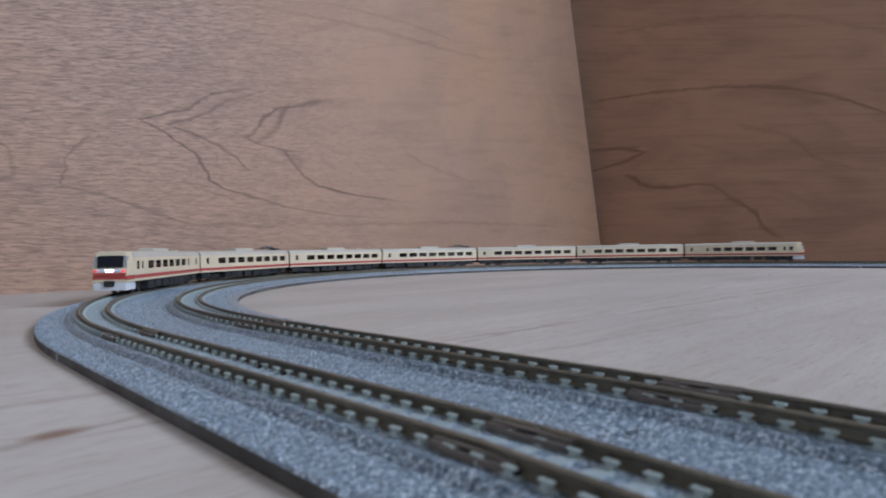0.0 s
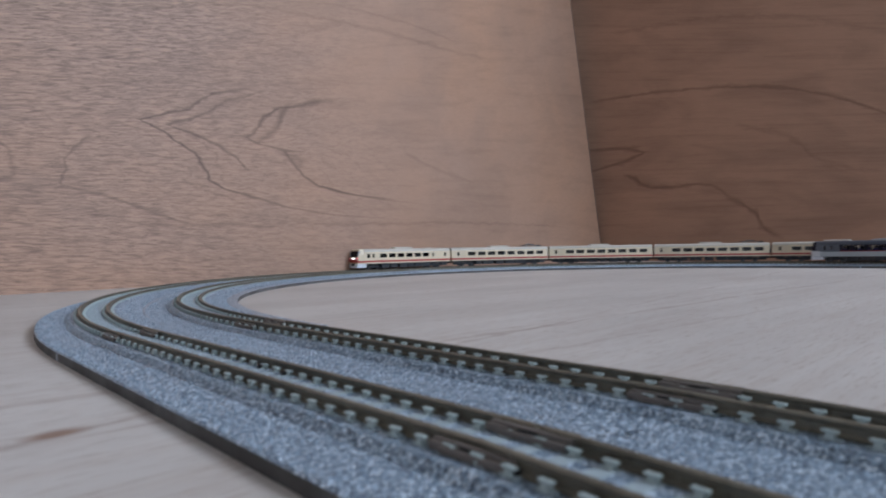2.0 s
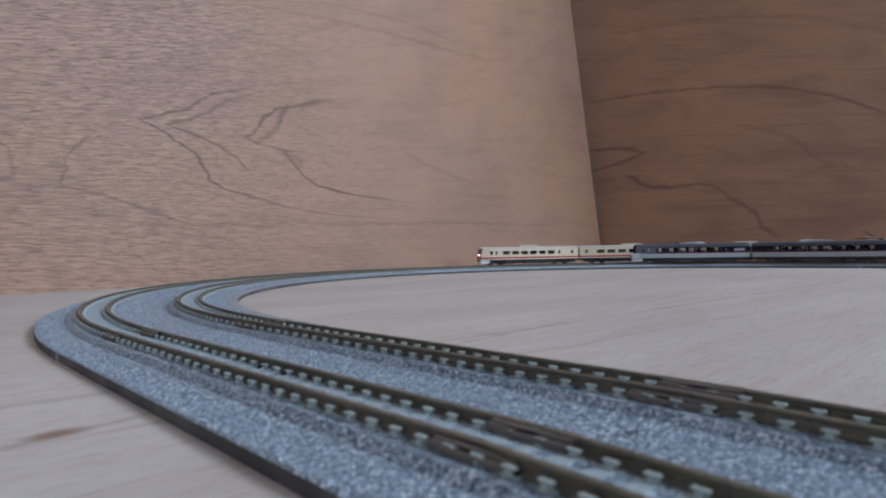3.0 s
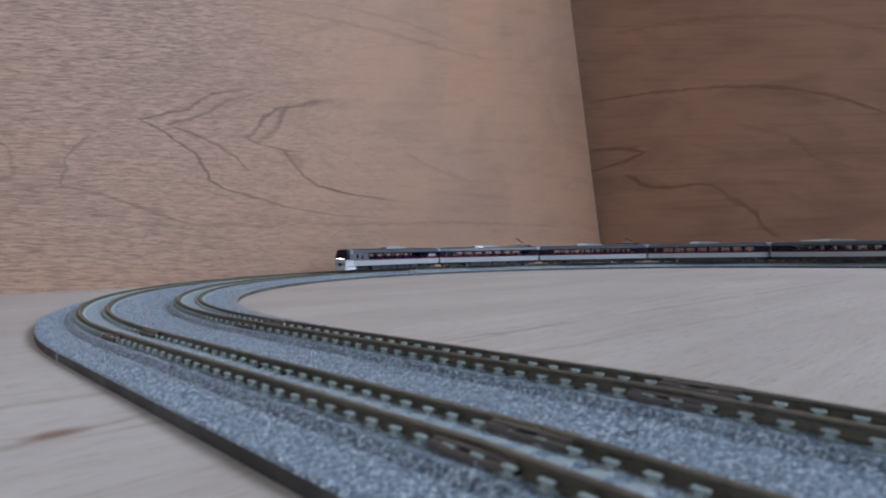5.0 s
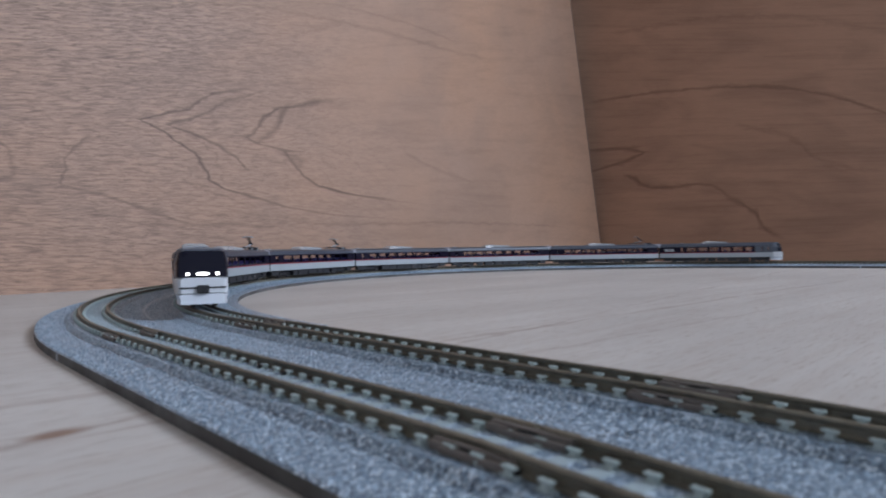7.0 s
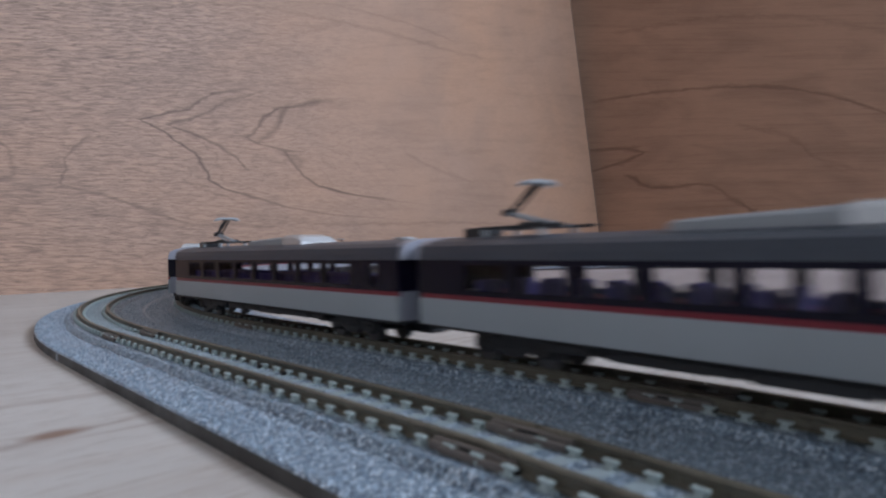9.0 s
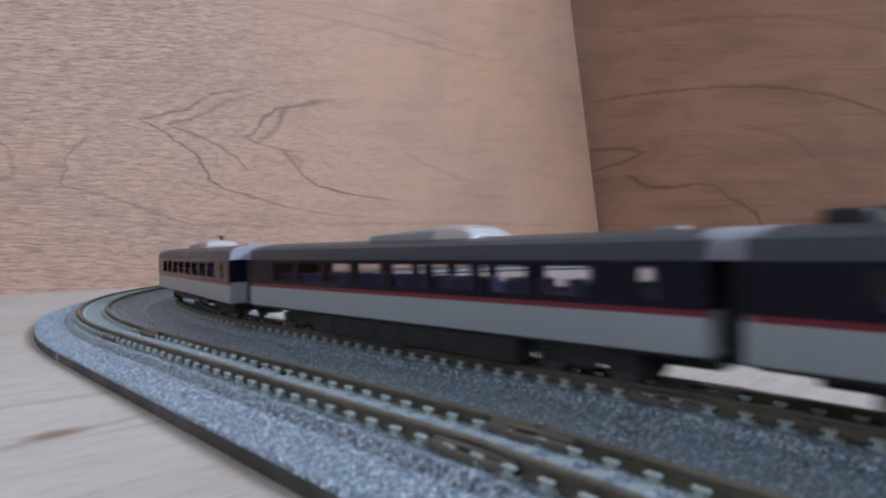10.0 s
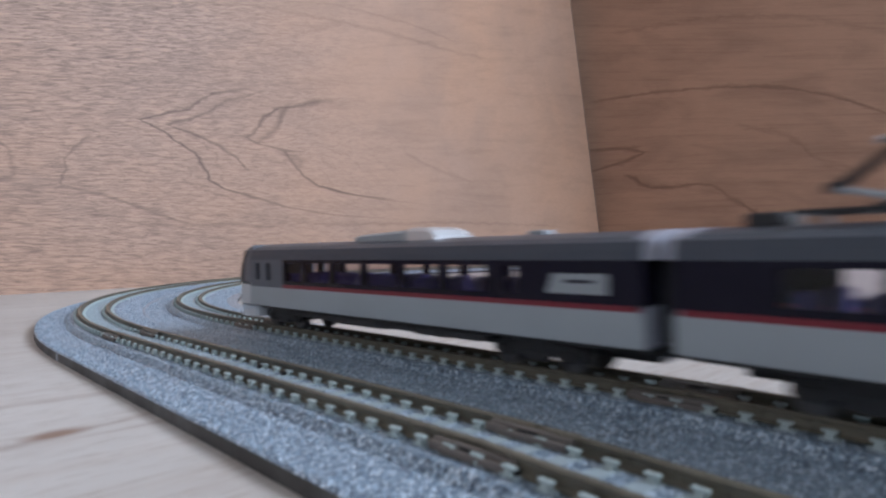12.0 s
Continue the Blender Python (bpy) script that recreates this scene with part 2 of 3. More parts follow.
M_WALL = plywood("reddish_plywood", (0.425, 0.250, 0.162), (0.378, 0.245, 0.180), (0.15, 0.09, 0.065),
                 [("up", ARCH_WIDE, 0.024, 1.0, 0.85), ("echo", 0.037, 0.0, 1.2, 0.24), ("up", ARCH_INNER, 0.022, 1.0, 0.7), ("up", ARCH_KNOT, 0.020, 1.3, 0.95),
                  ("up", ((0.138, -0.745), (0.15, -0.73), (0.1604, -0.718), (0.177, -0.7096), (0.19, -0.697)), 0.010, 2.6, 0.75), ("up", ARCH_FIRST, 0.018, 1.0, 0.6),
                  ("up", ((0.075, -0.99), (0.09, -0.955), (0.11, -0.96), (0.125, -0.985)), 0.02, 1.2, 0.5), ("up", ((0.118, -0.695), (0.127, -0.69), (0.134, -0.708)), 0.004, 2.2, 0.5),
                  ("along", ((-0.75, 0.285), (-0.55, 0.31), (-0.42, 0.318), (-0.3, 0.33)), 0.01, 1.6, 0.28), ("along", ((-0.7, 0.3), (-0.5, 0.335), (-0.38, 0.335)), 0.01, 1.2, 0.22),
                  ("along", ((-0.53, 0.155), (-0.45, 0.135), (-0.38, 0.125)), 0.006, 1.6, 0.25), ("along", ((-0.9, 0.052), (-0.6, 0.06), (-0.3, 0.066), (-0.1, 0.06)), 0.012, 1.2, 0.3)], (-1.0, 1.9, 0.05), (0.95, 0.09))
M_WALL_DARK = plywood("brown_plywood", (0.45, 0.265, 0.182), (0.345, 0.203, 0.142), (0.15, 0.07, 0.05),
                      [("along", ((0.0, 0.315), (0.187, 0.306), (0.326, 0.286), (0.4065, 0.26), (0.4906, 0.216), (0.6, 0.15)), 0.012, 1.8, 0.55),
                       ("up", ((0.172, -0.01), (0.1792, 0.032), (0.1894, 0.09), (0.2016, 0.124), (0.213, 0.09), (0.223, 0.0)), 0.012, 2.6, 0.6),
                       ("along", ((0.08, 0.164), (0.1023, 0.156), (0.1245, 0.1406), (0.187, 0.133), (0.2316, 0.1336), (0.2825, 0.102), (0.313, 0.081), (0.328, 0.055), (0.36, 0.035)), 0.014, 2.4, 0.6),
                       ("along", ((0.28, 0.23), (0.36, 0.2), (0.42, 0.15), (0.5, 0.13)), 0.03, 2.6, 0.25), ("along", ((0.05, 0.44), (0.25, 0.42), (0.5, 0.33)), 0.03, 2.6, 0.22)], (0.0, -0.6, 0.05), (0.12, 0.10))
# dark brown for the shadow in the gap between the boards
M_SEAM_SHADE = plastic("seam_shade", (0.16, 0.10, 0.07), 0.8)
M_BOARD = pale_board("pale_plywood")
M_PAINT = plastic("room_paint", (0.72, 0.70, 0.66), 0.8)
M_BALLAST = ballast_material()
M_GRAIN = grain_material()
M_BED_SIDE = plastic("roadbed_side", (0.075, 0.070, 0.068), 0.75, 0.4)
M_SLEEPER = plastic("sleeper_grey", (0.50, 0.59, 0.58), 0.45, 0.25)
M_CONCRETE = plastic("concrete_grey", (0.36, 0.44, 0.47), 0.6, 0.3)
M_RAIL = rail_material()
M_JOINER = plastic("joiner_brown", (0.17, 0.146, 0.13), 0.5)
M_BLACK = plastic("black_plastic", (0.010, 0.010, 0.012), 0.5)
M_UNDER = plastic("underframe_dark", (0.027, 0.028, 0.032), 0.55, 0.03)
M_STEEL = plastic("wheel_steel", (0.10, 0.10, 0.105), 0.4, 0.1, 0.5, 0.6)
M_GREY_LOW = plastic("light_grey_paint", (0.38, 0.42, 0.45), 0.35)
M_GREY_ROOF = plastic("roof_grey_paint", (0.062, 0.072, 0.094), 0.4, 0.05)
M_GREY_CAB = plastic("cab_grey_paint", (0.095, 0.108, 0.135), 0.4, 0.06)
M_GREY_END = plastic("pale_grey_end", (0.33, 0.34, 0.40), 0.4)
M_BAND = plastic("dark_band_paint", (0.008, 0.0065, 0.018), 0.22, 0.01, 0.16)
M_RED = plastic("red_stripe_paint", (0.21, 0.012, 0.028), 0.35, 0.03)
M_SEAT = plastic("blue_seat", (0.022, 0.016, 0.15), 0.7)
M_INSIDE = plastic("grey_interior", (0.30, 0.29, 0.28), 0.7)
M_AC = plastic("silver_grey_plastic", (0.33, 0.355, 0.38), 0.35)
M_SILVER = plastic("silver_paint", (0.70, 0.72, 0.75), 0.25, 0.05, 0.6, 0.5)
M_CREAM = plastic("cream_paint", (0.75, 0.635, 0.455), 0.35)
M_CREAM_RED = plastic("orange_red_paint", (0.48, 0.07, 0.06), 0.35, 0.05)
M_CREAM_ROOF = plastic("cream_roof_grey", (0.58, 0.54, 0.47), 0.45)
M_SEAT_RED = plastic("dark_seat", (0.05, 0.035, 0.035), 0.7)
M_SCREEN = plastic("black_windscreen", (0.010, 0.010, 0.018), 0.3, 0.0, 0.15)
# the lower panels' paint, made paler for window light falling on the nose
M_NOSE_LIT = plastic("lit_grey_nose", (0.62, 0.64, 0.67), 0.35)
M_SKIRT = plastic("white_skirt", (0.72, 0.75, 0.80), 0.35)
M_GLASS = glass("clear_window", (0.92, 0.905, 0.92), 0.02)
M_GLASS_DARK = glass("smoked_window", (0.22, 0.22, 0.24), 0.10)
M_LAMP = glow("white_headlight", (0.97, 0.98, 1.0), 5.0)
M_TAIL = glow("red_tail_light", (1.0, 0.08, 0.08), 0.7)


# ---- mesh helpers ----
def mesh_object(name, bm, material, smooth=False):
    me = bpy.data.meshes.new(name)
    bm.normal_update()
    bm.to_mesh(me)
    bm.free()
    for m in material if isinstance(material, (list, tuple)) else (material,):
        me.materials.append(m)
    if smooth:
        for poly in me.polygons:
            poly.use_smooth = True
    return new(name, me)


def part(name, bm, material, parent, label="", smooth=False):
    ob = mesh_object(name, bm, material, smooth)
    ob.parent = parent
    if label:
        ob["label"] = label
    return ob


def box(bm, x0, x1, y0, y1, z0, z1, bevel=0.0, m=None):
    """A box between those bounds in mm, added to bm."""
    made = bmesh.ops.create_cube(bm, size=1.0, matrix=Matrix.Translation(((x0 + x1) / 2 * MM, (y0 + y1) / 2 * MM, (z0 + z1) / 2 * MM))
                                 @ Matrix.Diagonal(((x1 - x0) * MM, (y1 - y0) * MM, (z1 - z0) * MM, 1)))
    verts = made["verts"]
    if bevel:
        edges = list({e for v in verts for e in v.link_edges})
        out = bmesh.ops.bevel(bm, geom=edges, offset=bevel * MM, segments=2, profile=0.5, affect="EDGES")
        verts = list({v for f in out["faces"] for v in f.verts} | {v for v in verts if v.is_valid})
    if m is not None:
        bmesh.ops.transform(bm, matrix=m, verts=verts)
    return bm


def boxes(*args, bevel=0.0):
    bm = bmesh.new()
    for a in args:
        box(bm, *a, bevel=bevel)
    return bm


def tube(bm, a, b, radius, segments=8):
    a, b = Vector(a) * MM, Vector(b) * MM
    way = b - a
    m = Matrix.Translation((a + b) / 2) @ way.to_track_quat("Z", "Y").to_matrix().to_4x4()
    bmesh.ops.create_cone(bm, cap_ends=True, segments=segments, radius1=radius * MM, radius2=radius * MM, depth=way.length, matrix=m)
    return bm


def sweep(bm, frames, profile, close=True, caps=True, material=None):
    """Loft a profile of (out, up) in mm along frames of (point, outward, up vector); material(i): index for profile edge i."""
    rings = []
    for p, out, up in frames:
        rings.append([bm.verts.new(p + out * (a * MM) + up * (b * MM)) for a, b in profile])
    n = len(profile)
    for r, q in zip(rings, rings[1:]):
        for i in range(n if close else n - 1):
            j = (i + 1) % n
            face = bm.faces.new((r[i], r[j], q[j], q[i]))
            if material:
                face.material_index = material(i)
    if caps and close:
        bm.faces.new(rings[0][::-1])
        bm.faces.new(rings[-1])
    bmesh.ops.recalc_face_normals(bm, faces=bm.faces[:])
    return bm


# ---- the plan of the double oval, in mm ----
R_OUT, R_IN, STRAIGHT = 391.0, 354.0, 1260.0
PSI = 2.316
HEAD = Vector((math.cos(PSI), math.sin(PSI), 0))
CURVE_START = Vector((-87.4, 174.9, 0))
CENTRE = CURVE_START + R_OUT * Vector((math.sin(PSI), -math.cos(PSI), 0))
RAIL_TOP = 6.25
BEND, BEND_AT = radians(5.0), 140.0


def station(sig, r):
    """Point in mm and heading on the loop of radius r, sig mm along it from the start of the curve."""
    whole = 2 * (STRAIGHT + math.pi * r)
    sig = (sig + STRAIGHT) % whole - STRAIGHT
    centre = CENTRE if r == R_OUT else CENTRE - 4.0 * HEAD
    if sig < 0:
        base, th = centre + HEAD * sig, PSI
        # one loosely joined section swings a little outward and the next one back
        if sig < -BEND_AT:
            swing = min(-BEND_AT - sig, max(0.0, sig + BEND_AT + 280))
            out = Vector((-math.sin(PSI), math.cos(PSI), 0))
            th = PSI - BEND if sig > -BEND_AT - 140 else PSI + BEND if sig > -BEND_AT - 280 else PSI
            return base + out * (r + math.tan(BEND) * swing), th
    elif sig < math.pi * r:
        base, th = centre, PSI - sig / r
    elif sig < math.pi * r + STRAIGHT:
        base, th = centre - HEAD * (sig - math.pi * r), PSI - math.pi
    else:
        base, th = centre - HEAD * STRAIGHT, PSI - math.pi - (sig - math.pi * r - STRAIGHT) / r
    return base + r * Vector((-math.sin(th), math.cos(th), 0)), th


# ---- board, walls and room ----
def slab(name, m, x0, x1, y0, y1, z0, z1, material, label, category, kind="structure"):
    bm = boxes((x0, x1, y0, y1, z0, z1))
    ob = mesh_object(name, bm, material)
    ob.matrix_world = m
    return tagged(ob, label, category, kind=kind)


def build_place():
    # the floor fills the room; its own x axis lies along the grain
    grain = pose(0.3, 0.2, 0, 0, 0, 44)
    bm = boxes((-2600, 2600, -2400, 2600, -18, 0))
    bmesh.ops.transform(bm, matrix=grain.inverted(), verts=bm.verts)
    floor = mesh_object("floor", bm, M_BOARD)
    floor.matrix_world = grain
    tagged(floor, "pale sanded plywood floor carrying the model railway", "floor", kind="structure")
    # tall plywood boards leaning back a little, meeting at an upright seam
    corner = Vector((0.3065, 1.185, 0))
    turn = math.degrees(math.atan2(0.732, 0.621))
    # local x runs along the board, local -y faces the tracks
    left = slab("wall_west", Matrix.Translation(corner) @ pose(0, 0, 0, 0, 0, turn) @ pose(0, 0, 0, -6.6, 0, 0),
                -1500, 0, 0, 9, 0, 910, M_WALL, "reddish lauan plywood board leaning back behind the tracks", "wall")
    slab("wall_north", Matrix.Translation(corner) @ pose(-0.03, 0.035, 0, 0, 0, turn - 92) @ pose(0, 0, 0, -3, 0, 0),
         -200, 1000, 0, 9, 0, 910, M_WALL_DARK, "darker brown plywood board standing behind the tracks", "wall")
    # an added dark strip that stands in for the shaded gap where the two boards meet
    edge = mesh_object("trim", boxes((-2.4, 0.4, -0.35, 9.3, 0, 910)), M_SEAM_SHADE)
    edge.matrix_world = left.matrix_world
    tagged(edge, "dark strip standing in for the shaded gap at the corner", "trim", kind="structure")
    # the room around
    for name, a in (("wall_east", (2600, 2700, -2500, 2600, -18, 2400)), ("wall_south", (-2600, 2600, -2500, -2400, -18, 2400)),
                    ("wall_far_north", (-2600, 2600, 2600, 2700, -18, 2400)), ("wall_far_west", (-2700, -2600, -2500, 2600, -18, 2400))):
        slab(name, Matrix.Identity(4), *a, M_PAINT, "plain off-white painted room wall", "wall")
    slab("ceiling", Matrix.Identity(4), -2700, 2700, -2500, 2700, 2400, 2460, M_PAINT, "plain off-white ceiling", "ceiling")


build_place()


# ---- track ----
def bed_profile(inner, outer):
    """Moulded ballast bed across the track, from its inner to its outer edge; a lip only where the edge is open."""
    return [(-inner, 0), (outer, 0), (outer, 2.2), (outer - 0.5, 2.45), (14.0, 2.5), (10.0, 2.9), (8.4, 4.22), (-8.4, 4.22), (-10.0, 2.9), (-14.0, 2.5), (-inner + 0.5, 2.45), (-inner, 2.2)]


BEDS = {391.0: bed_profile(23.02, 19.1), 354.0: bed_profile(23.4, 18.52)}
BEDS[391.0][10:] = [(-23.0, 2.47), (-23.02, 2.4)]
BEDS["inner straight"] = bed_profile(18.5, 18.52)
BEDS["inner straight"][2:4] = [(18.52, 2.5), (18.5, 2.5)]
BEDS[354.0][2:4] = [(18.52, 2.5), (18.5, 2.5)]
RAIL = [(-0.9, 0), (0.9, 0), (0.9, 0.25), (0.3, 0.5), (0.3, 1.35), (0.55, 1.6), (0.55, 1.95), (0.4, 2.05), (-0.4, 2.05), (-0.55, 1.95), (-0.55, 1.6), (-0.3, 1.35), (-0.3, 0.5), (-0.9, 0.25)]
UP = Vector((0, 0, 1))
PITCH = 5.0


def frames_along(s0, s1, r, off, z, step):
    n = max(1, math.ceil((s1 - s0) / step))
    out = []
    for i in range(n + 1):
        # stay just inside the section, so that the ends keep its own heading
        s = s0 + (s1 - s0) * i / n
        s = min(max(s, s0 + 1e-6), s1 - 1e-6)
        p, th = station(s, r)
        o = Vector((-math.sin(th), math.cos(th), 0))
        out.append(((p + o * off + UP * z) * MM, o, UP))
    return out


def sleeper_mesh():
    bm = boxes((-1.2, 1.2, -7.0, 7.0, 3.9, 4.36))
    body = len(bm.faces)
    for y in (-4.95, 4.95):
        for side in (-1, 1):
            y0 = y + side * 1.6
            box(bm, -0.55, 0.55, y0 - 0.55, y0 + 0.55, 4.2, 4.6)
            box(bm, -0.42, 0.42, y0 - 0.36, y0 + 0.36, 4.6, 5.0)
            box(bm, -0.90, 0.90, y0 - 0.40, y0 + 0.36, 4.97, 5.28)
    for i, f in enumerate(bm.faces):
        f.material_index = 0 if i < body else 1
    me = bpy.data.meshes.new("sleeper")
    bm.to_mesh(me)
    bm.free()
    me.materials.append(M_CONCRETE)
    me.materials.append(M_SLEEPER)
    return me


SLEEPER = sleeper_mesh()


def joiner_mesh():
    """A plastic rail joint cover hugging the rail's outer side."""
    bm = boxes((-6.6, 6.2, 0.5, 1.35, 4.5, 5.8), (-6.0, 4.6, 1.2, 2.1, 4.2, 5.15), (2.8, 6.5, 1.0, 1.9, 4.3, 5.4), bevel=0.2)
    me = bpy.data.meshes.new("rail_joiner")
    bm.to_mesh(me)
    bm.free()
    me.materials.append(M_JOINER)
    return me


JOINER = joiner_mesh()


def slot_mesh(*bounds):
    me = bpy.data.meshes.new("joiner_slot")
    bm = boxes(bounds)
    bm.to_mesh(me)
    bm.free()
    me.materials.append(M_BLACK)
    return me


SLOTS = (slot_mesh(-1.6, 1.6, 1.3, 1.42, 4.9, 5.5), slot_mesh(-7.2, -5.6, 1.0, 2.0, 4.25, 5.1))


def track_section(s0, s1, r, seen, group):
    holder = new("track_section")
    tagged(holder, "grey ballasted model track section with brown rails", "railway track", group)
    curved = not (s1 <= 0 or (s0 >= math.pi * r - 1 and s1 <= math.pi * r + STRAIGHT + 1))
    step = 6.0 if curved else 400.0
    bm = bmesh.new()
    sweep(bm, frames_along(s0, s1 - 0.25, r, 0, 0, step), BEDS[r if curved or r == R_OUT else "inner straight"], material=lambda i: 1 if i in (0, 1, 11) else 0)
    part("roadbed", bm, (M_BALLAST, M_BED_SIDE), holder, "speckled grey moulded ballast bed")
    if -400 < s1 <= 0:
        # a tongue of ballast that closes the wedge where two sections meet at an angle
        p, th = station(s1 - 1e-6, r)
        way, out = Vector((math.cos(th), math.sin(th), 0)), Vector((-math.sin(th), math.cos(th), 0))
        bm = sweep(bmesh.new(), [((p + way * d - UP * 0.04) * MM, out, UP) for d in (-1.5, 2.0)], BEDS["inner straight" if r == R_IN else r])
        part("bed_tongue", bm, M_BALLAST, holder)
    lower = 0.0 if r == R_OUT else -0.12
    for y, z in ((-4.95, 4.05), (4.95, 4.35 if r == R_OUT else 4.6)):
        part("rail", sweep(bmesh.new(), frames_along(s0, s1 - 0.35, r, y, z + lower, step), RAIL), M_RAIL, holder, "dull brown metal rail")
    count = round((s1 - s0) / PITCH)
    joined = None if seen else bmesh.new()
    for i in range(count):
        p, th = station(s0 + (i + 0.72) * (s1 - s0) / count, r)
        m = Matrix.Translation(p * MM) @ Matrix.Rotation(th, 4, "Z") @ Matrix.Rotation(radians(1.8), 4, "X")
        if seen:
            ob = new("sleeper", SLEEPER)
            ob.parent, ob.matrix_basis = holder, m
        else:
            box(joined, -1.25, 1.25, -8, 8, 3.9, 4.42, m=m)
    if joined is not None:
        tagged(part("sleepers", joined, M_SLEEPER, holder, "row of grey concrete-coloured sleepers"), kind="stuff")
    if -300 < s0 < 320:
        ballast_grains(holder, s0, s1, r, int(1000 + s0 + r))
    if r == R_OUT and -141 < s0 < -139:
        for s in (-70.5, -80.5):
            p, th = station(s, r)
            peg = bmesh.new()
            tube(peg, (0, -2.9, 4.2), (0, -2.9, 4.9), 0.65, 12)
            ob = part("screw_hole", peg, M_BLACK, holder, "small black fixing hole")
            ob.matrix_basis = Matrix.Translation(p * MM) @ Matrix.Rotation(th, 4, "Z")
    p, th = station(s0 + 0.5, r)
    for y, turn in ((4.95, 0), (-4.95, 0), (-4.95, math.pi)):
        m = Matrix.Translation(p * MM) @ Matrix.Rotation(th, 4, "Z") @ Matrix.Translation((0, y * MM, 0)) @ Matrix.Rotation(turn, 4, "Z")
        ob = new("rail_joiner", JOINER)
        ob.parent, ob.matrix_basis = holder, m
        for mesh in SLOTS:
            new("joiner_slot", mesh).parent = ob


def bed_height(off, r):
    """Height of the bed's surface at an offset from the track's middle."""
    half = abs(off)
    for (a, za), (b, zb) in (((0, 4.2), (8.4, 4.2)), ((8.4, 4.22), (10.0, 2.9)), ((10.0, 2.9), (14.0, 2.5)), ((14.0, 2.5), (30, 2.46))):
        if half < b:
            return za + (zb - za) * (half - a) / (b - a) - 0.02
    return 2.44


def ballast_grains(holder, s0, s1, r, seed):
    """Loose-looking grains moulded on the bed's shoulders and between the sleepers."""
    rng = np.random.default_rng(seed)
    lo, hi = (-18.4, 18.7) if r == R_OUT else (-18.0, 18.4)
    count = int((s1 - s0) * (hi - lo) * 3.0)
    verts, faces = [], []
    for s, off, size, turn, tip in zip(rng.uniform(s0 + 0.3, s1 - 0.5, count), rng.uniform(lo, hi, count), rng.uniform(0.17, 0.38, count),
                                       rng.uniform(0, 6.28, count), rng.uniform(-0.6, 0.6, count)):
        if 4.0 < abs(off) < 7.2 or (abs(off) < 8.2 and ((s - s0) / PITCH - 0.72 + 0.25) % 1.0 < 0.5):
            continue
        p, th = station(s, r)
        c = p + Vector((-math.sin(th), math.cos(th), 0)) * off
        z = bed_height(off, r)
        a, b = size * math.cos(turn), size * math.sin(turn)
        k = len(verts)
        for x, y, h in ((a, b, tip * size * 0.5), (-b, a, tip * size * 0.3), (-a, -b, -tip * size * 0.5), (b, -a, -tip * size * 0.3), (tip * size * 0.4, 0, size * 0.5)):
            verts.append(((c.x + x) * MM, (c.y + y) * MM, (z + h) * MM))
        faces += [(k, k + 1, k + 4), (k + 1, k + 2, k + 4), (k + 2, k + 3, k + 4), (k + 3, k, k + 4)]
    me = bpy.data.meshes.new("loose_ballast")
    me.from_pydata(verts, [], faces)
    me.materials.append(M_GRAIN)
    ob = new("loose_ballast", me)
    ob.parent = holder
    tagged(ob, "speckled blue-grey ballast grains", kind="stuff")


def build_tracks():
    for r, group in ((R_OUT, "outer loop track sections"), (R_IN, "inner loop track sections")):
        arc = math.pi * r
        for k in range(9):
            track_section(-140.0 * (k + 1), -140.0 * k, r, k < 2, group)
            track_section(arc + 140.0 * k, arc + 140.0 * (k + 1), r, k < 2, group)
        for k in range(4):
            track_section(arc * k / 4, arc * (k + 1) / 4, r, True, group)
            track_section(arc + STRAIGHT + arc * k / 4, arc + STRAIGHT + arc * (k + 1) / 4, r, False, group)


build_tracks()

# ---- trains ----
HALF_W, HALF_L, BOGIE = 9.8, 67.8, 45.0
BAND_END, CAB = 39.0, 58.4


def shell_profile(z_eave, z_top):
    """Roof cross-section from one eave over the crown to the other."""
    h = z_top - z_eave
    pts = [(-HALF_W, 0)]
    for i in range(11):
        a = math.pi * i / 10
        pts.append((-math.cos(a) * (HALF_W - 0.15), h * (0.28 + 0.72 * math.sin(a) ** 0.7) if 0 < i < 10 else h * 0.28))
    pts.append((HALF_W, 0))
    return [(y, z_eave + z) for y, z in pts]


def along_x(x0, x1):
    return [(Vector((x * MM, 0, 0)), Vector((0, 1, 0)), UP) for x in (x0, x1)]


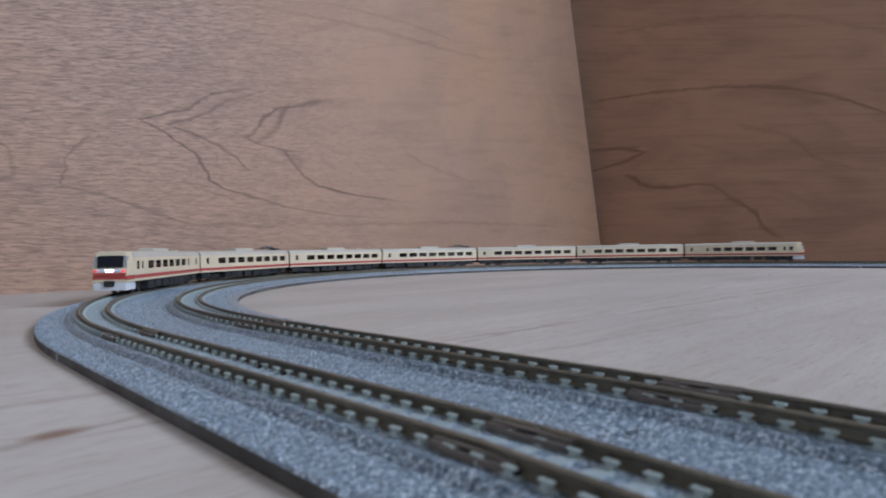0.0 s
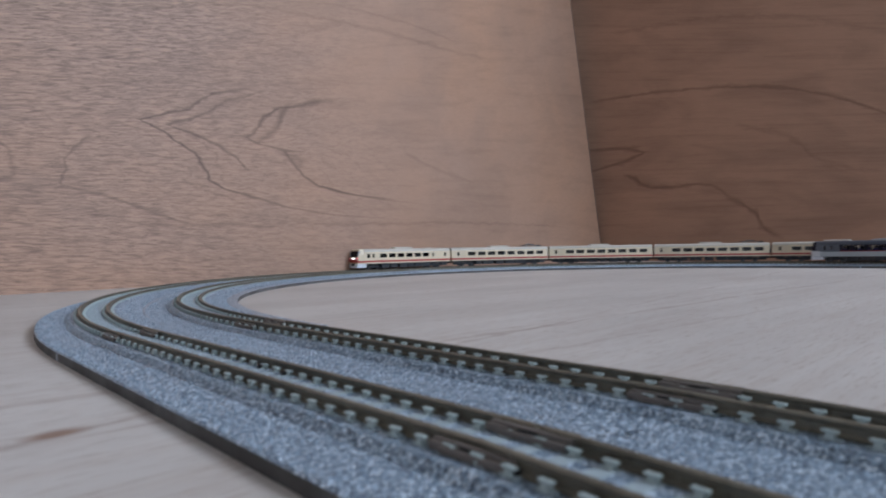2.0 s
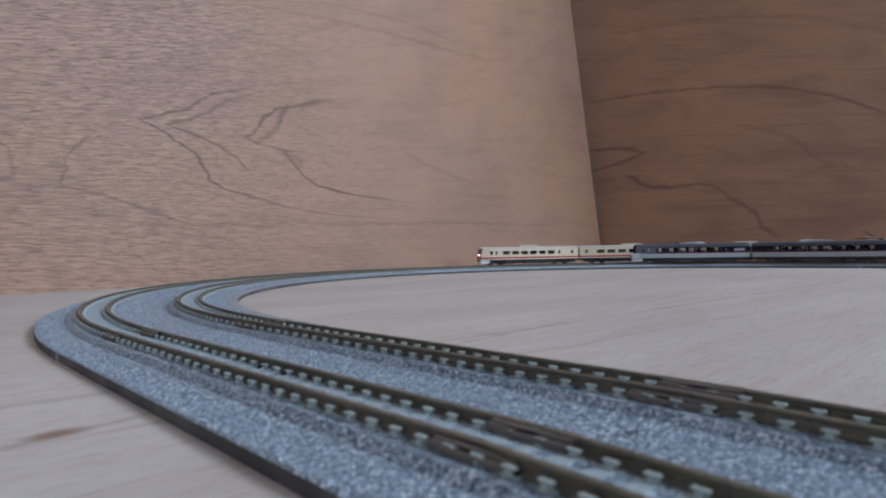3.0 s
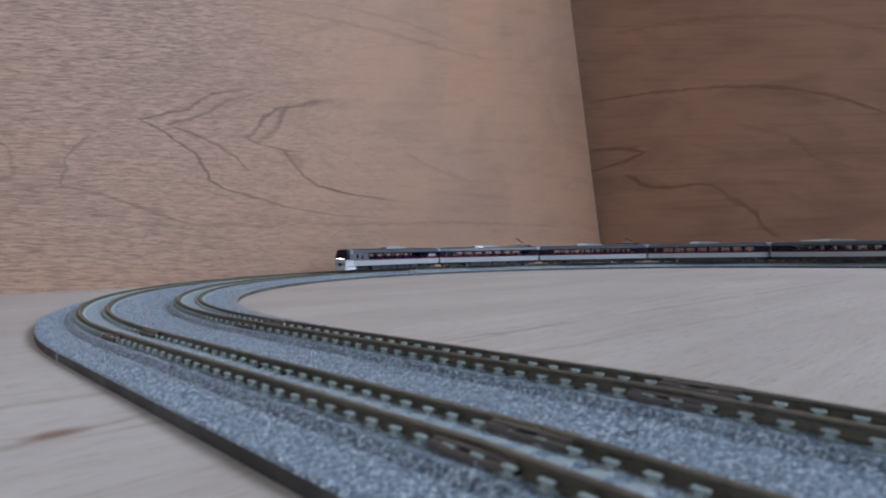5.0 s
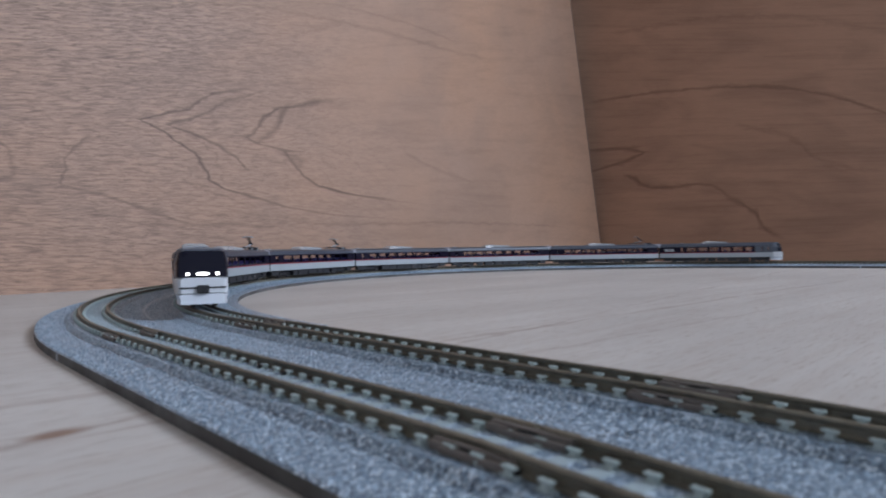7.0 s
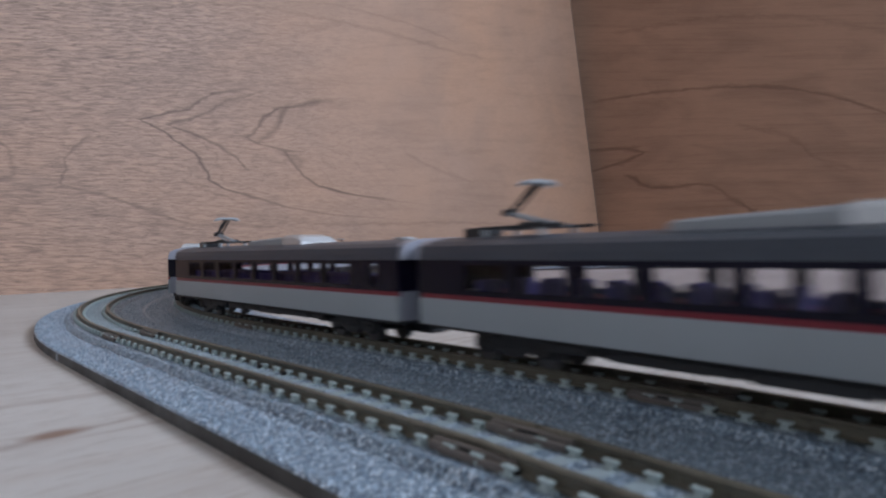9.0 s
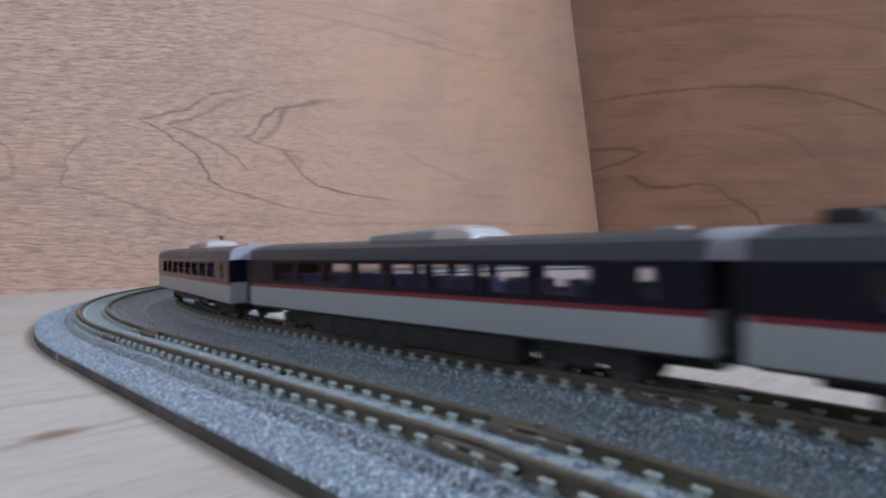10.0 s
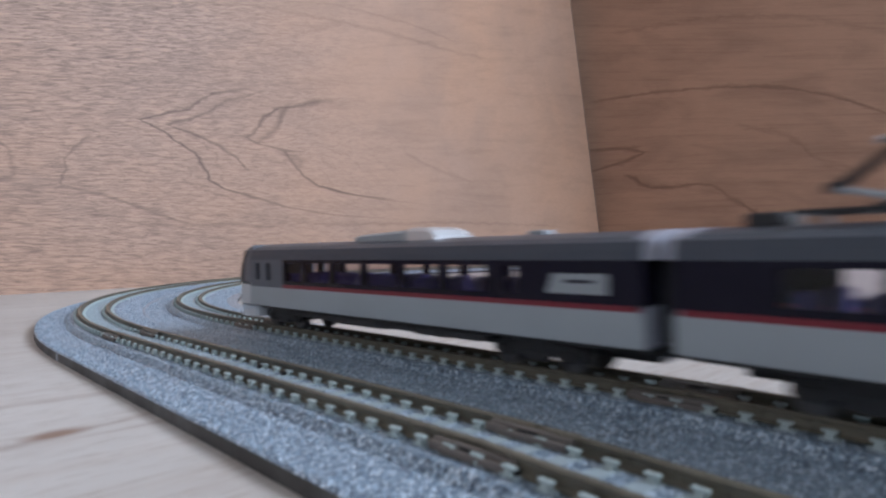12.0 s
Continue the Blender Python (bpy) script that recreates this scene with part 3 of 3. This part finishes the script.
def bogie(parent, x):
    ob = part("bogie", boxes((-3.0, 3.0, -6.4, 6.4, 3.4, 6.0), bevel=0.25), M_UNDER, parent, "black moulded bogie frame")
    ob.location = (x * MM, 0, 0)
    for y0, y1 in ((-6.2, -4.9), (4.9, 6.2)):
        side = bmesh.new()
        profile = [(-9.6, 2.9), (-9.6, 4.6), (-3.4, 5.0), (3.4, 5.0), (9.6, 4.6), (9.6, 2.9), (8.4, 2.0), (5.4, 2.0), (3.6, 3.0), (2.2, 1.7), (-2.2, 1.7), (-3.6, 3.0), (-5.4, 2.0), (-8.4, 2.0)]
        rings = [[side.verts.new(Vector((px, y, pz)) * MM) for px, pz in profile] for y in (y0, y1)]
        for i in range(len(profile)):
            j = (i + 1) % len(profile)
            side.faces.new((rings[0][i], rings[0][j], rings[1][j], rings[1][i]))
        side.faces.new(rings[0])
        side.faces.new(rings[1])
        bmesh.ops.recalc_face_normals(side, faces=side.faces[:])
        part("side_frame", side, M_UNDER, ob)
        for bx in (-7.0, 7.0):
            edge = y0 - 0.5 if y0 < 0 else y1
            part("axle_box", boxes((bx - 1.4, bx + 1.4, edge, edge + 0.5, 2.1, 4.0), bevel=0.2), M_BLACK, ob)
    for wx in (-7.0, 7.0):
        bm = bmesh.new()
        for y in (-1, 1):
            tube(bm, (0, y * 3.9, 2.9), (0, y * 5.2, 2.9), 2.75, 20)
            tube(bm, (0, y * 3.6, 2.9), (0, y * 3.95, 2.9), 3.25, 20)
        tube(bm, (0, -4, 2.9), (0, 4, 2.9), 0.5, 8)
        wheel = part("wheelset", bm, M_STEEL, ob, "dull steel wheels on an axle")
        wheel.location = (wx * MM, 0, 0)
    return ob


def rods(*ends, radius=0.22):
    bm = bmesh.new()
    for a, b in ends:
        tube(bm, a, b, radius, 6)
    return bm


def pantograph(parent, x, knee=28.4, head=33.6):
    """A single-arm pantograph on four insulators, raised or folded; heights above the rail."""
    base = boxes((-9.5, 11.0, -4.9, -4.0, 25.0, 25.6), (-9.5, 11.0, 4.0, 4.9, 25.0, 25.6), (-9.5, -8.5, -4.0, 4.0, 25.0, 25.6), (5.5, 6.8, -4.0, 4.0, 25.0, 25.6), (-3.0, -2.0, -4.0, 4.0, 25.0, 25.5), bevel=0.1)
    ob = part("pantograph", base, M_UNDER, parent, "dark metal single-arm pantograph on the roof")
    ob.location = (x * MM, 0, 0)
    part("lower_arm", rods(((5.2, 0, 25.8), (-6.4, 0, knee)), ((4.2, 1.6, 25.6), (-5.4, 0.6, knee - 0.4)), ((4.2, -1.6, 25.6), (-5.4, -0.6, knee - 0.4)), radius=0.32), M_AC, ob, "pale grey lower arm")
    part("upper_arm", rods(((-6.4, 0, knee), (1.2, 0, head - 0.4)), ((-5.0, 0.9, knee + 0.2), (1.2, 0.9, head - 0.4)), ((-5.0, -0.9, knee + 0.2), (1.2, -0.9, head - 0.4)), radius=0.3), M_UNDER, ob)
    part("knee", rods(((-6.0, -1.6, knee - 0.1), (-6.0, 1.6, knee - 0.1)), radius=0.75), M_UNDER, ob)
    part("spring", rods(((-1.0, -2.4, 25.7), (4.8, -2.4, 25.7)), ((-1.0, 2.4, 25.7), (4.8, 2.4, 25.7)), radius=0.5), M_UNDER, ob)
    for sx in (0.3, 2.7):
        part("contact_strip", rods(((sx, -2.6, head), (sx, 2.6, head)), ((sx, 2.6, head), (sx, 3.8, head - 0.6)), ((sx, -2.6, head), (sx, -3.8, head - 0.6)), radius=0.4), M_AC, ob, "pale metal contact strip")
    part("strip_frame", rods(((0.3, -3, head - 0.2), (2.7, -3, head - 0.2)), ((0.3, 3, head - 0.2), (2.7, 3, head - 0.2)), ((0.3, 0, head - 0.2), (2.7, 0, head - 0.2))), M_UNDER, ob)
    for sx in (-8.6, 6.0):
        for sy in (-4.4, 4.4):
            part("insulator", rods(((sx, sy, 22.0), (sx, sy, 25.1)), radius=0.65), M_AC, ob)
    part("switch_box", boxes((-16.0, -11.2, -3.4, 3.4, 22.8, 25.6), bevel=0.4), M_UNDER, ob)


# paint heights above the rail: body bottom, stripe, window band, eave, crown
STYLE = {
    "grey": dict(bottom=6.3, stripe=(11.65, 12.55), win=(13.6, 18.4), eave=19.3, top=23.9, low=M_GREY_LOW, band=M_BAND, upper=M_BAND, roof=M_GREY_ROOF, red=M_RED, seat=M_SEAT,
                 glass=M_GLASS, label="grey model express {} with dark window band and red stripe", group="grey model train cars"),
    "cream": dict(bottom=6.9, stripe=(8.3, 10.3), win=(13.5, 18.0), eave=20.0, top=23.6, low=M_CREAM, band=M_CREAM, upper=M_CREAM, roof=M_CREAM_ROOF, red=M_CREAM_RED, seat=M_SEAT_RED,
                  glass=M_GLASS_DARK, label="cream model express {} with a red stripe, on the track", group="cream model train cars"),
}


def windows_of(kind, end):
    """Window openings along the side, as (x0, x1) in mm."""
    if kind == "grey":
        if end:
            row = [(-44, -41)] + [(-36.9 + 13.2 * i, -36.9 + 13.2 * i + (10.8 if i < 5 else 8.2)) for i in range(6)] + [(46, 48.2), (52.6, 54.8)]
        else:
            row = [(-53.7 + 13.2 * i, -53.7 + 13.2 * i + 10.8) for i in range(8)] + [(57.5, 60.5)]
    elif end:
        row = [(-61, -58), (-42, -39.5)] + [(-34 + 12.4 * i, -34 + 12.4 * i + 9.4) for i in range(6)] + [(45, 47.5), (51, 55)]
    else:
        row = [(-61 + 13.8 * i, -61 + 13.8 * i + 10.2) for i in range(8)] + [(57.5, 60.5)]
    return row


def car(kind, end, panto=False, plate=False, inside=1, deep=False):
    st = STYLE[kind]
    ob = new("train_car")
    tagged(ob, st["label"].format("end car" if end else "coach"), "model train", st["group"])
    x0, x1 = -HALF_L, (CAB if end else HALF_L)
    b, (s0, s1), (w0, w1), eave, top = st["bottom"], st["stripe"], st["win"], st["eave"], st["top"]
    t = 0.7
    wins = windows_of(kind, end)
    low, band, stripe, cab = bmesh.new(), bmesh.new(), bmesh.new(), bmesh.new()
    # an end car of the grey train wears plain grey round its cab
    split = BAND_END if end and kind == "grey" else x1
    for side in (-1, 1):
        ya, yb = sorted((side * HALF_W, side * (HALF_W - t)))
        box(low, x0, x1, ya, yb, b, s0)
        box(stripe, x0 if kind == "cream" else x0 + 1, split, *sorted((side * (HALF_W + 0.05), side * (HALF_W - t))), s0, s1)
        for bm, a0, a1, z0 in ((band, x0, split, s1), (cab, split, x1, s0)):
            if a1 <= a0:
                continue
            box(bm, a0, a1, ya, yb, z0, w0)
            box(bm, a0, a1, ya, yb, w1, eave)
            at = a0
            for a, c in wins:
                if a0 < a < a1:
                    box(bm, at, a, ya, yb, w0, w1)
                    at = c
            box(bm, at, a1, ya, yb, w0, w1)
    # plain end walls, pale below and dark above
    for a in (x0,) if end else (x0, x1 - t):
        part("end_wall", boxes((a, a + t, -HALF_W + t, HALF_W - t, b, s1)), M_GREY_END if kind == "grey" else st["low"], ob)
        box(band, a, a + t, -HALF_W + t, HALF_W - t, s1, eave)
    part("lower_panel", low, st["low"], ob)
    part("window_band", band, st["band"], ob)
    if len(cab.verts):
        part("cab_side", cab, M_GREY_CAB, ob, "plain grey cab side")
    part("stripe", stripe, st["red"], ob, "thin red stripe")
    roof = bmesh.new()
    sweep(roof, along_x(x0, x1), shell_profile(eave, top))
    part("roof", roof, st["roof"], ob, smooth=False)
    for side in (-1, 1):
        for a, c in wins:
            ya, yb = sorted((side * (HALF_W - 0.25), side * (HALF_W - 0.45)))
            part("window_pane", boxes((a, c, ya, yb, w0, w1)), st["glass"], ob).visible_shadow = False
    # inside
    part("car_floor", boxes((x0 + t, x1 - t, -HALF_W + t, HALF_W - t, b + 0.3, b + 1.6)), M_INSIDE, ob)
    xs = -56.0
    while xs < (44 if end else 58):
        bm = bmesh.new()
        for y in (-4.9, 4.9):
            box(bm, xs, xs + 3.4, y - 2.9, y + 2.9, b + 1.6, b + 4.6, bevel=0.3)
            box(bm, xs + 3.0, xs + 4.4, y - 2.9, y + 2.9, b + 1.6, b + 9.2, bevel=0.4)
        part("seat", bm, st["seat"], ob)
        xs += 7.4
    # underframe
    part("chassis", boxes((x0 + 1, x1 - 1, -8.0, 8.0, b - 0.9, b + 0.3)), M_UNDER, ob)
    rng = random.Random(hash_of(kind, end, panto))
    xs = -35.0
    # the side towards the inside of the loop carries the deeper boxes
    near, far = (2.2, 1.5) if kind == "cream" else (0.9, 0.9) if deep else (3.9, 1.5)
    while xs < 30:
        w = min(rng.uniform(7, 15), 35 - xs)
        bm = boxes((xs, xs + w, *sorted((-8.4 * inside, -3.0 * inside)), near + rng.uniform(-0.1, 0.4), b - 0.8),
                   (xs, xs + w * 0.97, *sorted((3.0 * inside, 8.4 * inside)), far + rng.uniform(-0.1, 0.4), b - 0.8), bevel=0.2)
        part("equipment_box", bm, M_UNDER, ob)
        xs += w + (0.3 if deep else rng.choice((0.4, 0.8, 1.2, 3.0)))
    for x in (-BOGIE, BOGIE):
        bogie(ob, x)
    for a, c in ((-64, -55),) + (() if end else ((55, 64),)):
        part("equipment_box", boxes((a, c, *sorted((2.5 * inside, 8.0 * inside)), 2.2, b - 0.8), bevel=0.2), M_UNDER, ob)
    part("coupler", boxes((x0 - 3.0, x0 + 4, -1.4, 1.4, 4.2, 6.2), bevel=0.3), M_BLACK, ob)
    part("gangway", boxes((x0 - 2.0, x0 + 0.2, -4.4, 4.4, b + 0.4, b + 13.0), bevel=0.5), M_UNDER, ob, "dark gangway bellows")
    if not end:
        part("coupler", boxes((x1 - 4, x1 + 3.0, -1.4, 1.4, 4.2, 6.2), bevel=0.3), M_BLACK, ob)
        part("gangway", boxes((x1 - 0.2, x1 + 2.0, -4.4, 4.4, b + 0.4, b + 13.0), bevel=0.5), M_UNDER, ob, "dark gangway bellows")
    # roof gear
    ac = bmesh.new()
    flip, move = (-1, 4.0) if end else (1, 2.5)
    ring = [(-5.6, -1.5), (-5.6, 0.6), (-4.8, 0.9), (-3, 1.0), (3, 1.0), (4.8, 0.9), (5.6, 0.6), (5.6, -1.5)]
    if kind == "grey":
        for name, stops, paint, text in (("air_conditioner", ((-16.5, 0.9), (-15.5, 1.3), (6, 2.1)), M_AC, "grey roof air conditioner"),
                                         ("air_conditioner_cover", ((6, 2.25), (6.6, 2.5), (13.0, 2.35), (15.6, 1.7), (17.0, 0.5)), M_SILVER, "shiny silver air conditioner cover")):
            bm = bmesh.new()
            rings = [[bm.verts.new(Vector((flip * (x * (0.86 if end else 1.0) + move), y, top + (z if z < 0 else z * h))) * MM) for y, z in ring] for x, h in stops]
            for p_, q_ in zip(rings, rings[1:]):
                for i in range(8):
                    bm.faces.new((p_[i], p_[(i + 1) % 8], q_[(i + 1) % 8], q_[i]))
            bm.faces.new(rings[0])
            bm.faces.new(rings[-1])
            bmesh.ops.recalc_face_normals(bm, faces=bm.faces[:])
            part(name, bm, paint, ob, text)
    else:
        sweep(ac, [(Vector((x * MM, 0, 0)), Vector((0, k, 0)), UP) for x, k in ((-13, 0.8), (-12, 0.96), (12, 0.96), (13, 0.8))],
              [(y, top + (z if z < 0 else z * 1.9)) for y, z in ring])
        part("air_conditioner", ac, M_CREAM_ROOF, ob, "grey roof air conditioner")
    if kind == "grey" and not end:
        part("roof_vent", boxes((56, 60, -1.8, 1.8, top - 0.6, top + 0.5), bevel=0.3), M_AC, ob)
    if end or kind == "cream":
        part("roof_vent", boxes((-44, -40, -1.8, 1.8, top - 0.6, top + 0.7), bevel=0.3), M_AC if kind == "grey" else M_CREAM_ROOF, ob)
    if panto:
        pantograph(ob, -45.0, *(() if kind == "grey" else (26.4, 27.2)))
    if kind == "grey":
        # pale gangway shrouds that close the roof at the ends
        for a, c in ((x0 - 1.6, x0 + 1.6),) + (() if end else ((x1 - 1.6, x1 + 1.6),)):
            bm = bmesh.new()
            sweep(bm, along_x(a, c), [(y * 0.985 if abs(y) > 9 else y, z + 0.06) for y, z in shell_profile(eave, top)])
            part("roof_end", bm, M_GREY_END, ob, "pale grey roof end")
    if plate:
        for side in (-1, 1):
            bm = bmesh.new()
            y0, y1 = side * (HALF_W - 0.05), side * (HALF_W + 0.12)
            loft(bm, [[(-62.0, y, w0 + 0.4), (-50.4, y, w0 + 0.4), (-51.8, y, w1 - 1.2), (-62.0, y, w1 - 1.2)] for y in (y0, y1)])
            sign = part("side_plate", bm, M_AC, ob, "pale grey sign plate")
            ya, yb = sorted((side * (HALF_W + 0.1), side * (HALF_W + 0.16)))
            part("sign_bar", boxes((-59.6, -54.2, ya, yb, w0 + 2.1, w0 + 2.6)), M_BAND, sign, "dark bar of writing")
    if end:
        nose(ob, kind, st)
    return ob


def hash_of(kind, end, panto):
    return (7 if kind == "grey" else 3) + (20 if end else 0) + (100 if panto else 0)


def loft(bm, sections):
    """Join rings of equal count given as lists of (x, y, z) in mm."""
    rings = [[bm.verts.new(Vector(p) * MM) for p in ring] for ring in sections]
    n = len(rings[0])
    for r, q in zip(rings, rings[1:]):
        for i in range(n):
            bm.faces.new((r[i], r[(i + 1) % n], q[(i + 1) % n], q[i]))
    bm.faces.new(rings[0][::-1])
    bm.faces.new(rings[-1])
    bmesh.ops.recalc_face_normals(bm, faces=bm.faces[:])
    return bm


def nose_ring(x, z0, z1, w0, w1, lean=0.0):
    """A rounded rectangle across the car from height z0 to z1."""
    zm = (z0 + z1) / 2
    pts = []
    for y, z in ((-w0, z0), (w0, z0), (w0, zm), (w1, z1 - 0.6), (w1 - 1.2, z1), (-w1 + 1.2, z1), (-w1, z1 - 0.6), (-w0, zm)):
        pts.append((x - lean * (z - z0), y, z))
    return pts


def nose(ob, kind, st):
    b, eave, top = st["bottom"], st["eave"], st["top"]
    s0, s1 = st["stripe"]
    if kind == "grey":
        part("nose_lower", loft(bmesh.new(), [nose_ring(58.2, b, s1, HALF_W, HALF_W), nose_ring(64.4, b, s1, 9.2, 9.2, 0.02), nose_ring(67.4, b, s1, 8.6, 8.6, 0.06), nose_ring(68.4, b + 0.3, s1 - 0.2, 7.6, 7.6, 0.08)]), M_NOSE_LIT, ob)
        part("nose_upper", loft(bmesh.new(), [nose_ring(58.2, s1, top - 0.2, HALF_W, 8.6), nose_ring(63.4, s1, top - 0.3, 9.3, 8.0, 0.10), nose_ring(67, s1, top - 0.8, 8.7, 7.4, 0.24)]), M_GREY_CAB, ob)
        part("windscreen", loft(bmesh.new(), [nose_ring(63.4, s1 + 0.1, top - 1.3, 9.34, 8.3, 0.10), nose_ring(66.9, s1 + 0.1, top - 1.3, 8.95, 8.2, 0.22), nose_ring(68.1, s1 + 0.1, top - 1.4, 8.2, 7.7, 0.24)]), M_SCREEN, ob, "large black wrap-round windscreen")
        for y, w in ((-5.2, 0.62), (0, 2.1), (5.2, 0.62)):
            part("headlight", boxes((67.3, 68.15, y - w, y + w, s1 + 0.75, s1 + 1.75), bevel=0.25), M_LAMP, ob, "lit white headlight")
        part("bumper_line", boxes((63.4, 68.65, -8.2, 8.2, 8.3, 8.9), bevel=0.2), M_BLACK, ob, "black line across the nose")
        part("nose_coupler", boxes((65.4, 69.6, -2.2, 2.2, 6.6, 9.6), bevel=0.4), M_BLACK, ob)
        part("skirt", loft(bmesh.new(), [nose_ring(55.4, 2.8, b + 0.02, 9.0, 9.3), nose_ring(63.4, 2.4, b + 0.02, 8.9, 9.2), nose_ring(68, 2.4, b + 0.02, 7.7, 8.3)]), M_SKIRT, ob, "white front skirt")
    else:
        part("nose_lower", loft(bmesh.new(), [nose_ring(58.2, b, s0, HALF_W, HALF_W), nose_ring(63.4, b, s0, 9.2, 9.2), nose_ring(66.8, b, s0, 8.7, 8.7, 0.0)]), M_CREAM, ob)
        part("nose_stripe", loft(bmesh.new(), [nose_ring(58.2, s0, s1, HALF_W + 0.05, HALF_W + 0.05), nose_ring(63.4, s0, s1, 9.25, 9.25), nose_ring(66.9, s0, s1, 8.8, 8.8)]), M_CREAM_RED, ob, "red stripe round the nose")
        part("nose_upper", loft(bmesh.new(), [nose_ring(58.2, s1, top - 0.1, HALF_W, 8.4), nose_ring(62.9, s1, top - 0.2, 9.2, 7.9, 0.06), nose_ring(66.6, s1, top - 0.6, 8.7, 7.5, 0.18)]), M_CREAM, ob)
        part("windscreen", loft(bmesh.new(), [nose_ring(65.3, 14.7, 21.2, 6.6, 6.9, 0.18), nose_ring(66.7, 14.8, 21.1, 6.3, 6.7, 0.18)]), M_SCREEN, ob, "dark wide windscreen")
        for y in (-8.0, 8.0):
            part("corner_window", loft(bmesh.new(), [[(64 - 0.18 * (z - 14.9), y + (0.9 if y > 0 else -0.9) * k - 0.045 * (z - 14.9) * (1 if y > 0 else -1), z) for k, z in ((-0.6, 14.9), (0.85, 14.9), (0.75, 20.8), (-0.6, 20.8))],
                                                       [(66.3 - 0.18 * (z - 14.9), y + (0.9 if y > 0 else -0.9) * k - 0.045 * (z - 14.9) * (1 if y > 0 else -1), z) for k, z in ((-0.7, 14.9), (0.55, 14.9), (0.5, 20.8), (-0.7, 20.8))]]), M_AC, ob, "grey corner window")
        part("lamp_panel", boxes((64.4, 67, -7.6, 7.6, 11.8, 14.0), bevel=0.4), M_SKIRT, ob, "white lamp panel")
        part("front_stripe", boxes((64.0, 67.5, -8.3, 8.3, 10.4, 11.8), bevel=0.3), M_CREAM_RED, ob, "red stripe below the lamps")
        part("headlight", boxes((66.4, 67.2, -2.1, 2.1, 12.3, 13.7), bevel=0.3), M_LAMP, ob, "lit white headlight")
        for y in (-7.0, 7.0):
            part("tail_light", boxes((66, 67.2, y - 0.8, y + 0.8, 12.2, 13.5), bevel=0.3), M_TAIL, ob, "glowing red tail light")
        part("nose_coupler", boxes((64.4, 68.4, -2.6, 2.6, 4.6, 7.6), bevel=0.4), M_BLACK, ob)
        part("skirt", loft(bmesh.new(), [nose_ring(55.4, 2.6, b + 0.02, 8.8, 9.0), nose_ring(63.4, 2.4, b + 0.02, 8.7, 9.0), nose_ring(67.2, 2.4, b - 0.4, 8.0, 8.5)]), M_SKIRT, ob, "pale front skirt")


def build_train(kind, pantos, closed):
    """Seven cars; pantos: which carry pantographs, closed: which is a motor coach with a closed underframe."""
    cars, built = [car(kind, True, plate=kind == "grey")], {}
    for k in range(1, 6):
        key = (k in pantos, k == closed)
        if key in built:
            cars.append(copy_thing(built[key], Matrix.Identity(4)))
        else:
            built[key] = car(kind, False, panto=key[0], deep=key[1])
            cars.append(built[key])
    cars.append(car(kind, True, plate=kind == "grey", inside=-1))
    return cars


GREY = build_train("grey", (1, 2, 5), 3)
CREAM = build_train("cream", (1, 3), None)


# ---- motion of the trains along their loops ----
def car_pose(sig, r, flip):
    a, _ = station(sig - BOGIE, r)
    b, _ = station(sig + BOGIE, r)
    way = a - b if not flip else b - a
    mid = (a + b) / 2
    return Matrix.Translation(Vector((mid.x, mid.y, RAIL_TOP)) * MM) @ Matrix.Rotation(math.atan2(way.y, way.x), 4, "Z")


def cream_gap(t):
    """Place of the first coupling of the cream train, which draws away."""
    return 319 + 198.1 * t - 2.97 * t * t if t < 3.2 else 922.5 + 178.0 * (t - 3.2)


def grey_gap(t):
    """Place of the first coupling of the grey train, which comes on a little faster out of the curve."""
    if t < 5.5:
        return 494.0 + 200.5 * (5.5 - t) + 0.45 * max(0.0, 5.0 - t) ** 2
    if t < 8.8:
        return 494.0 - 205.45 * (t - 5.5)
    return -184.0 - 206.7 * (t - 8.8)


def bogie_pose(sig, r, flip, x):
    """A bogie turned along the rails under it, in its car's space."""
    car_turn = car_pose(sig, r, flip).to_euler().z
    _, th = station(sig + (x if flip else -x), r)
    turn = th - car_turn + (0 if flip else math.pi)
    return Matrix.Translation((x * MM, 0, 0)) @ Matrix.Rotation(math.atan2(math.sin(turn), math.cos(turn)), 4, "Z")


def motions():
    steps = [0.2 * i for i in range(61)]
    for cars, gap, r, pitch in ((GREY, grey_gap, R_IN, 141.0), (CREAM, cream_gap, R_OUT, 141.0)):
        for k, ob in enumerate(cars):
            place = [(t, gap(t) + pitch * (k - 0.5)) for t in steps]
            walk(ob, [(t, car_pose(sig, r, k == 6)) for t, sig in place])
            for child in ob.children:
                if child.name.startswith("bogie"):
                    x = BOGIE if child.location.x > 0 else -BOGIE
                    walk(child, [(t, bogie_pose(sig, r, k == 6, x)) for t, sig in place])


motions()
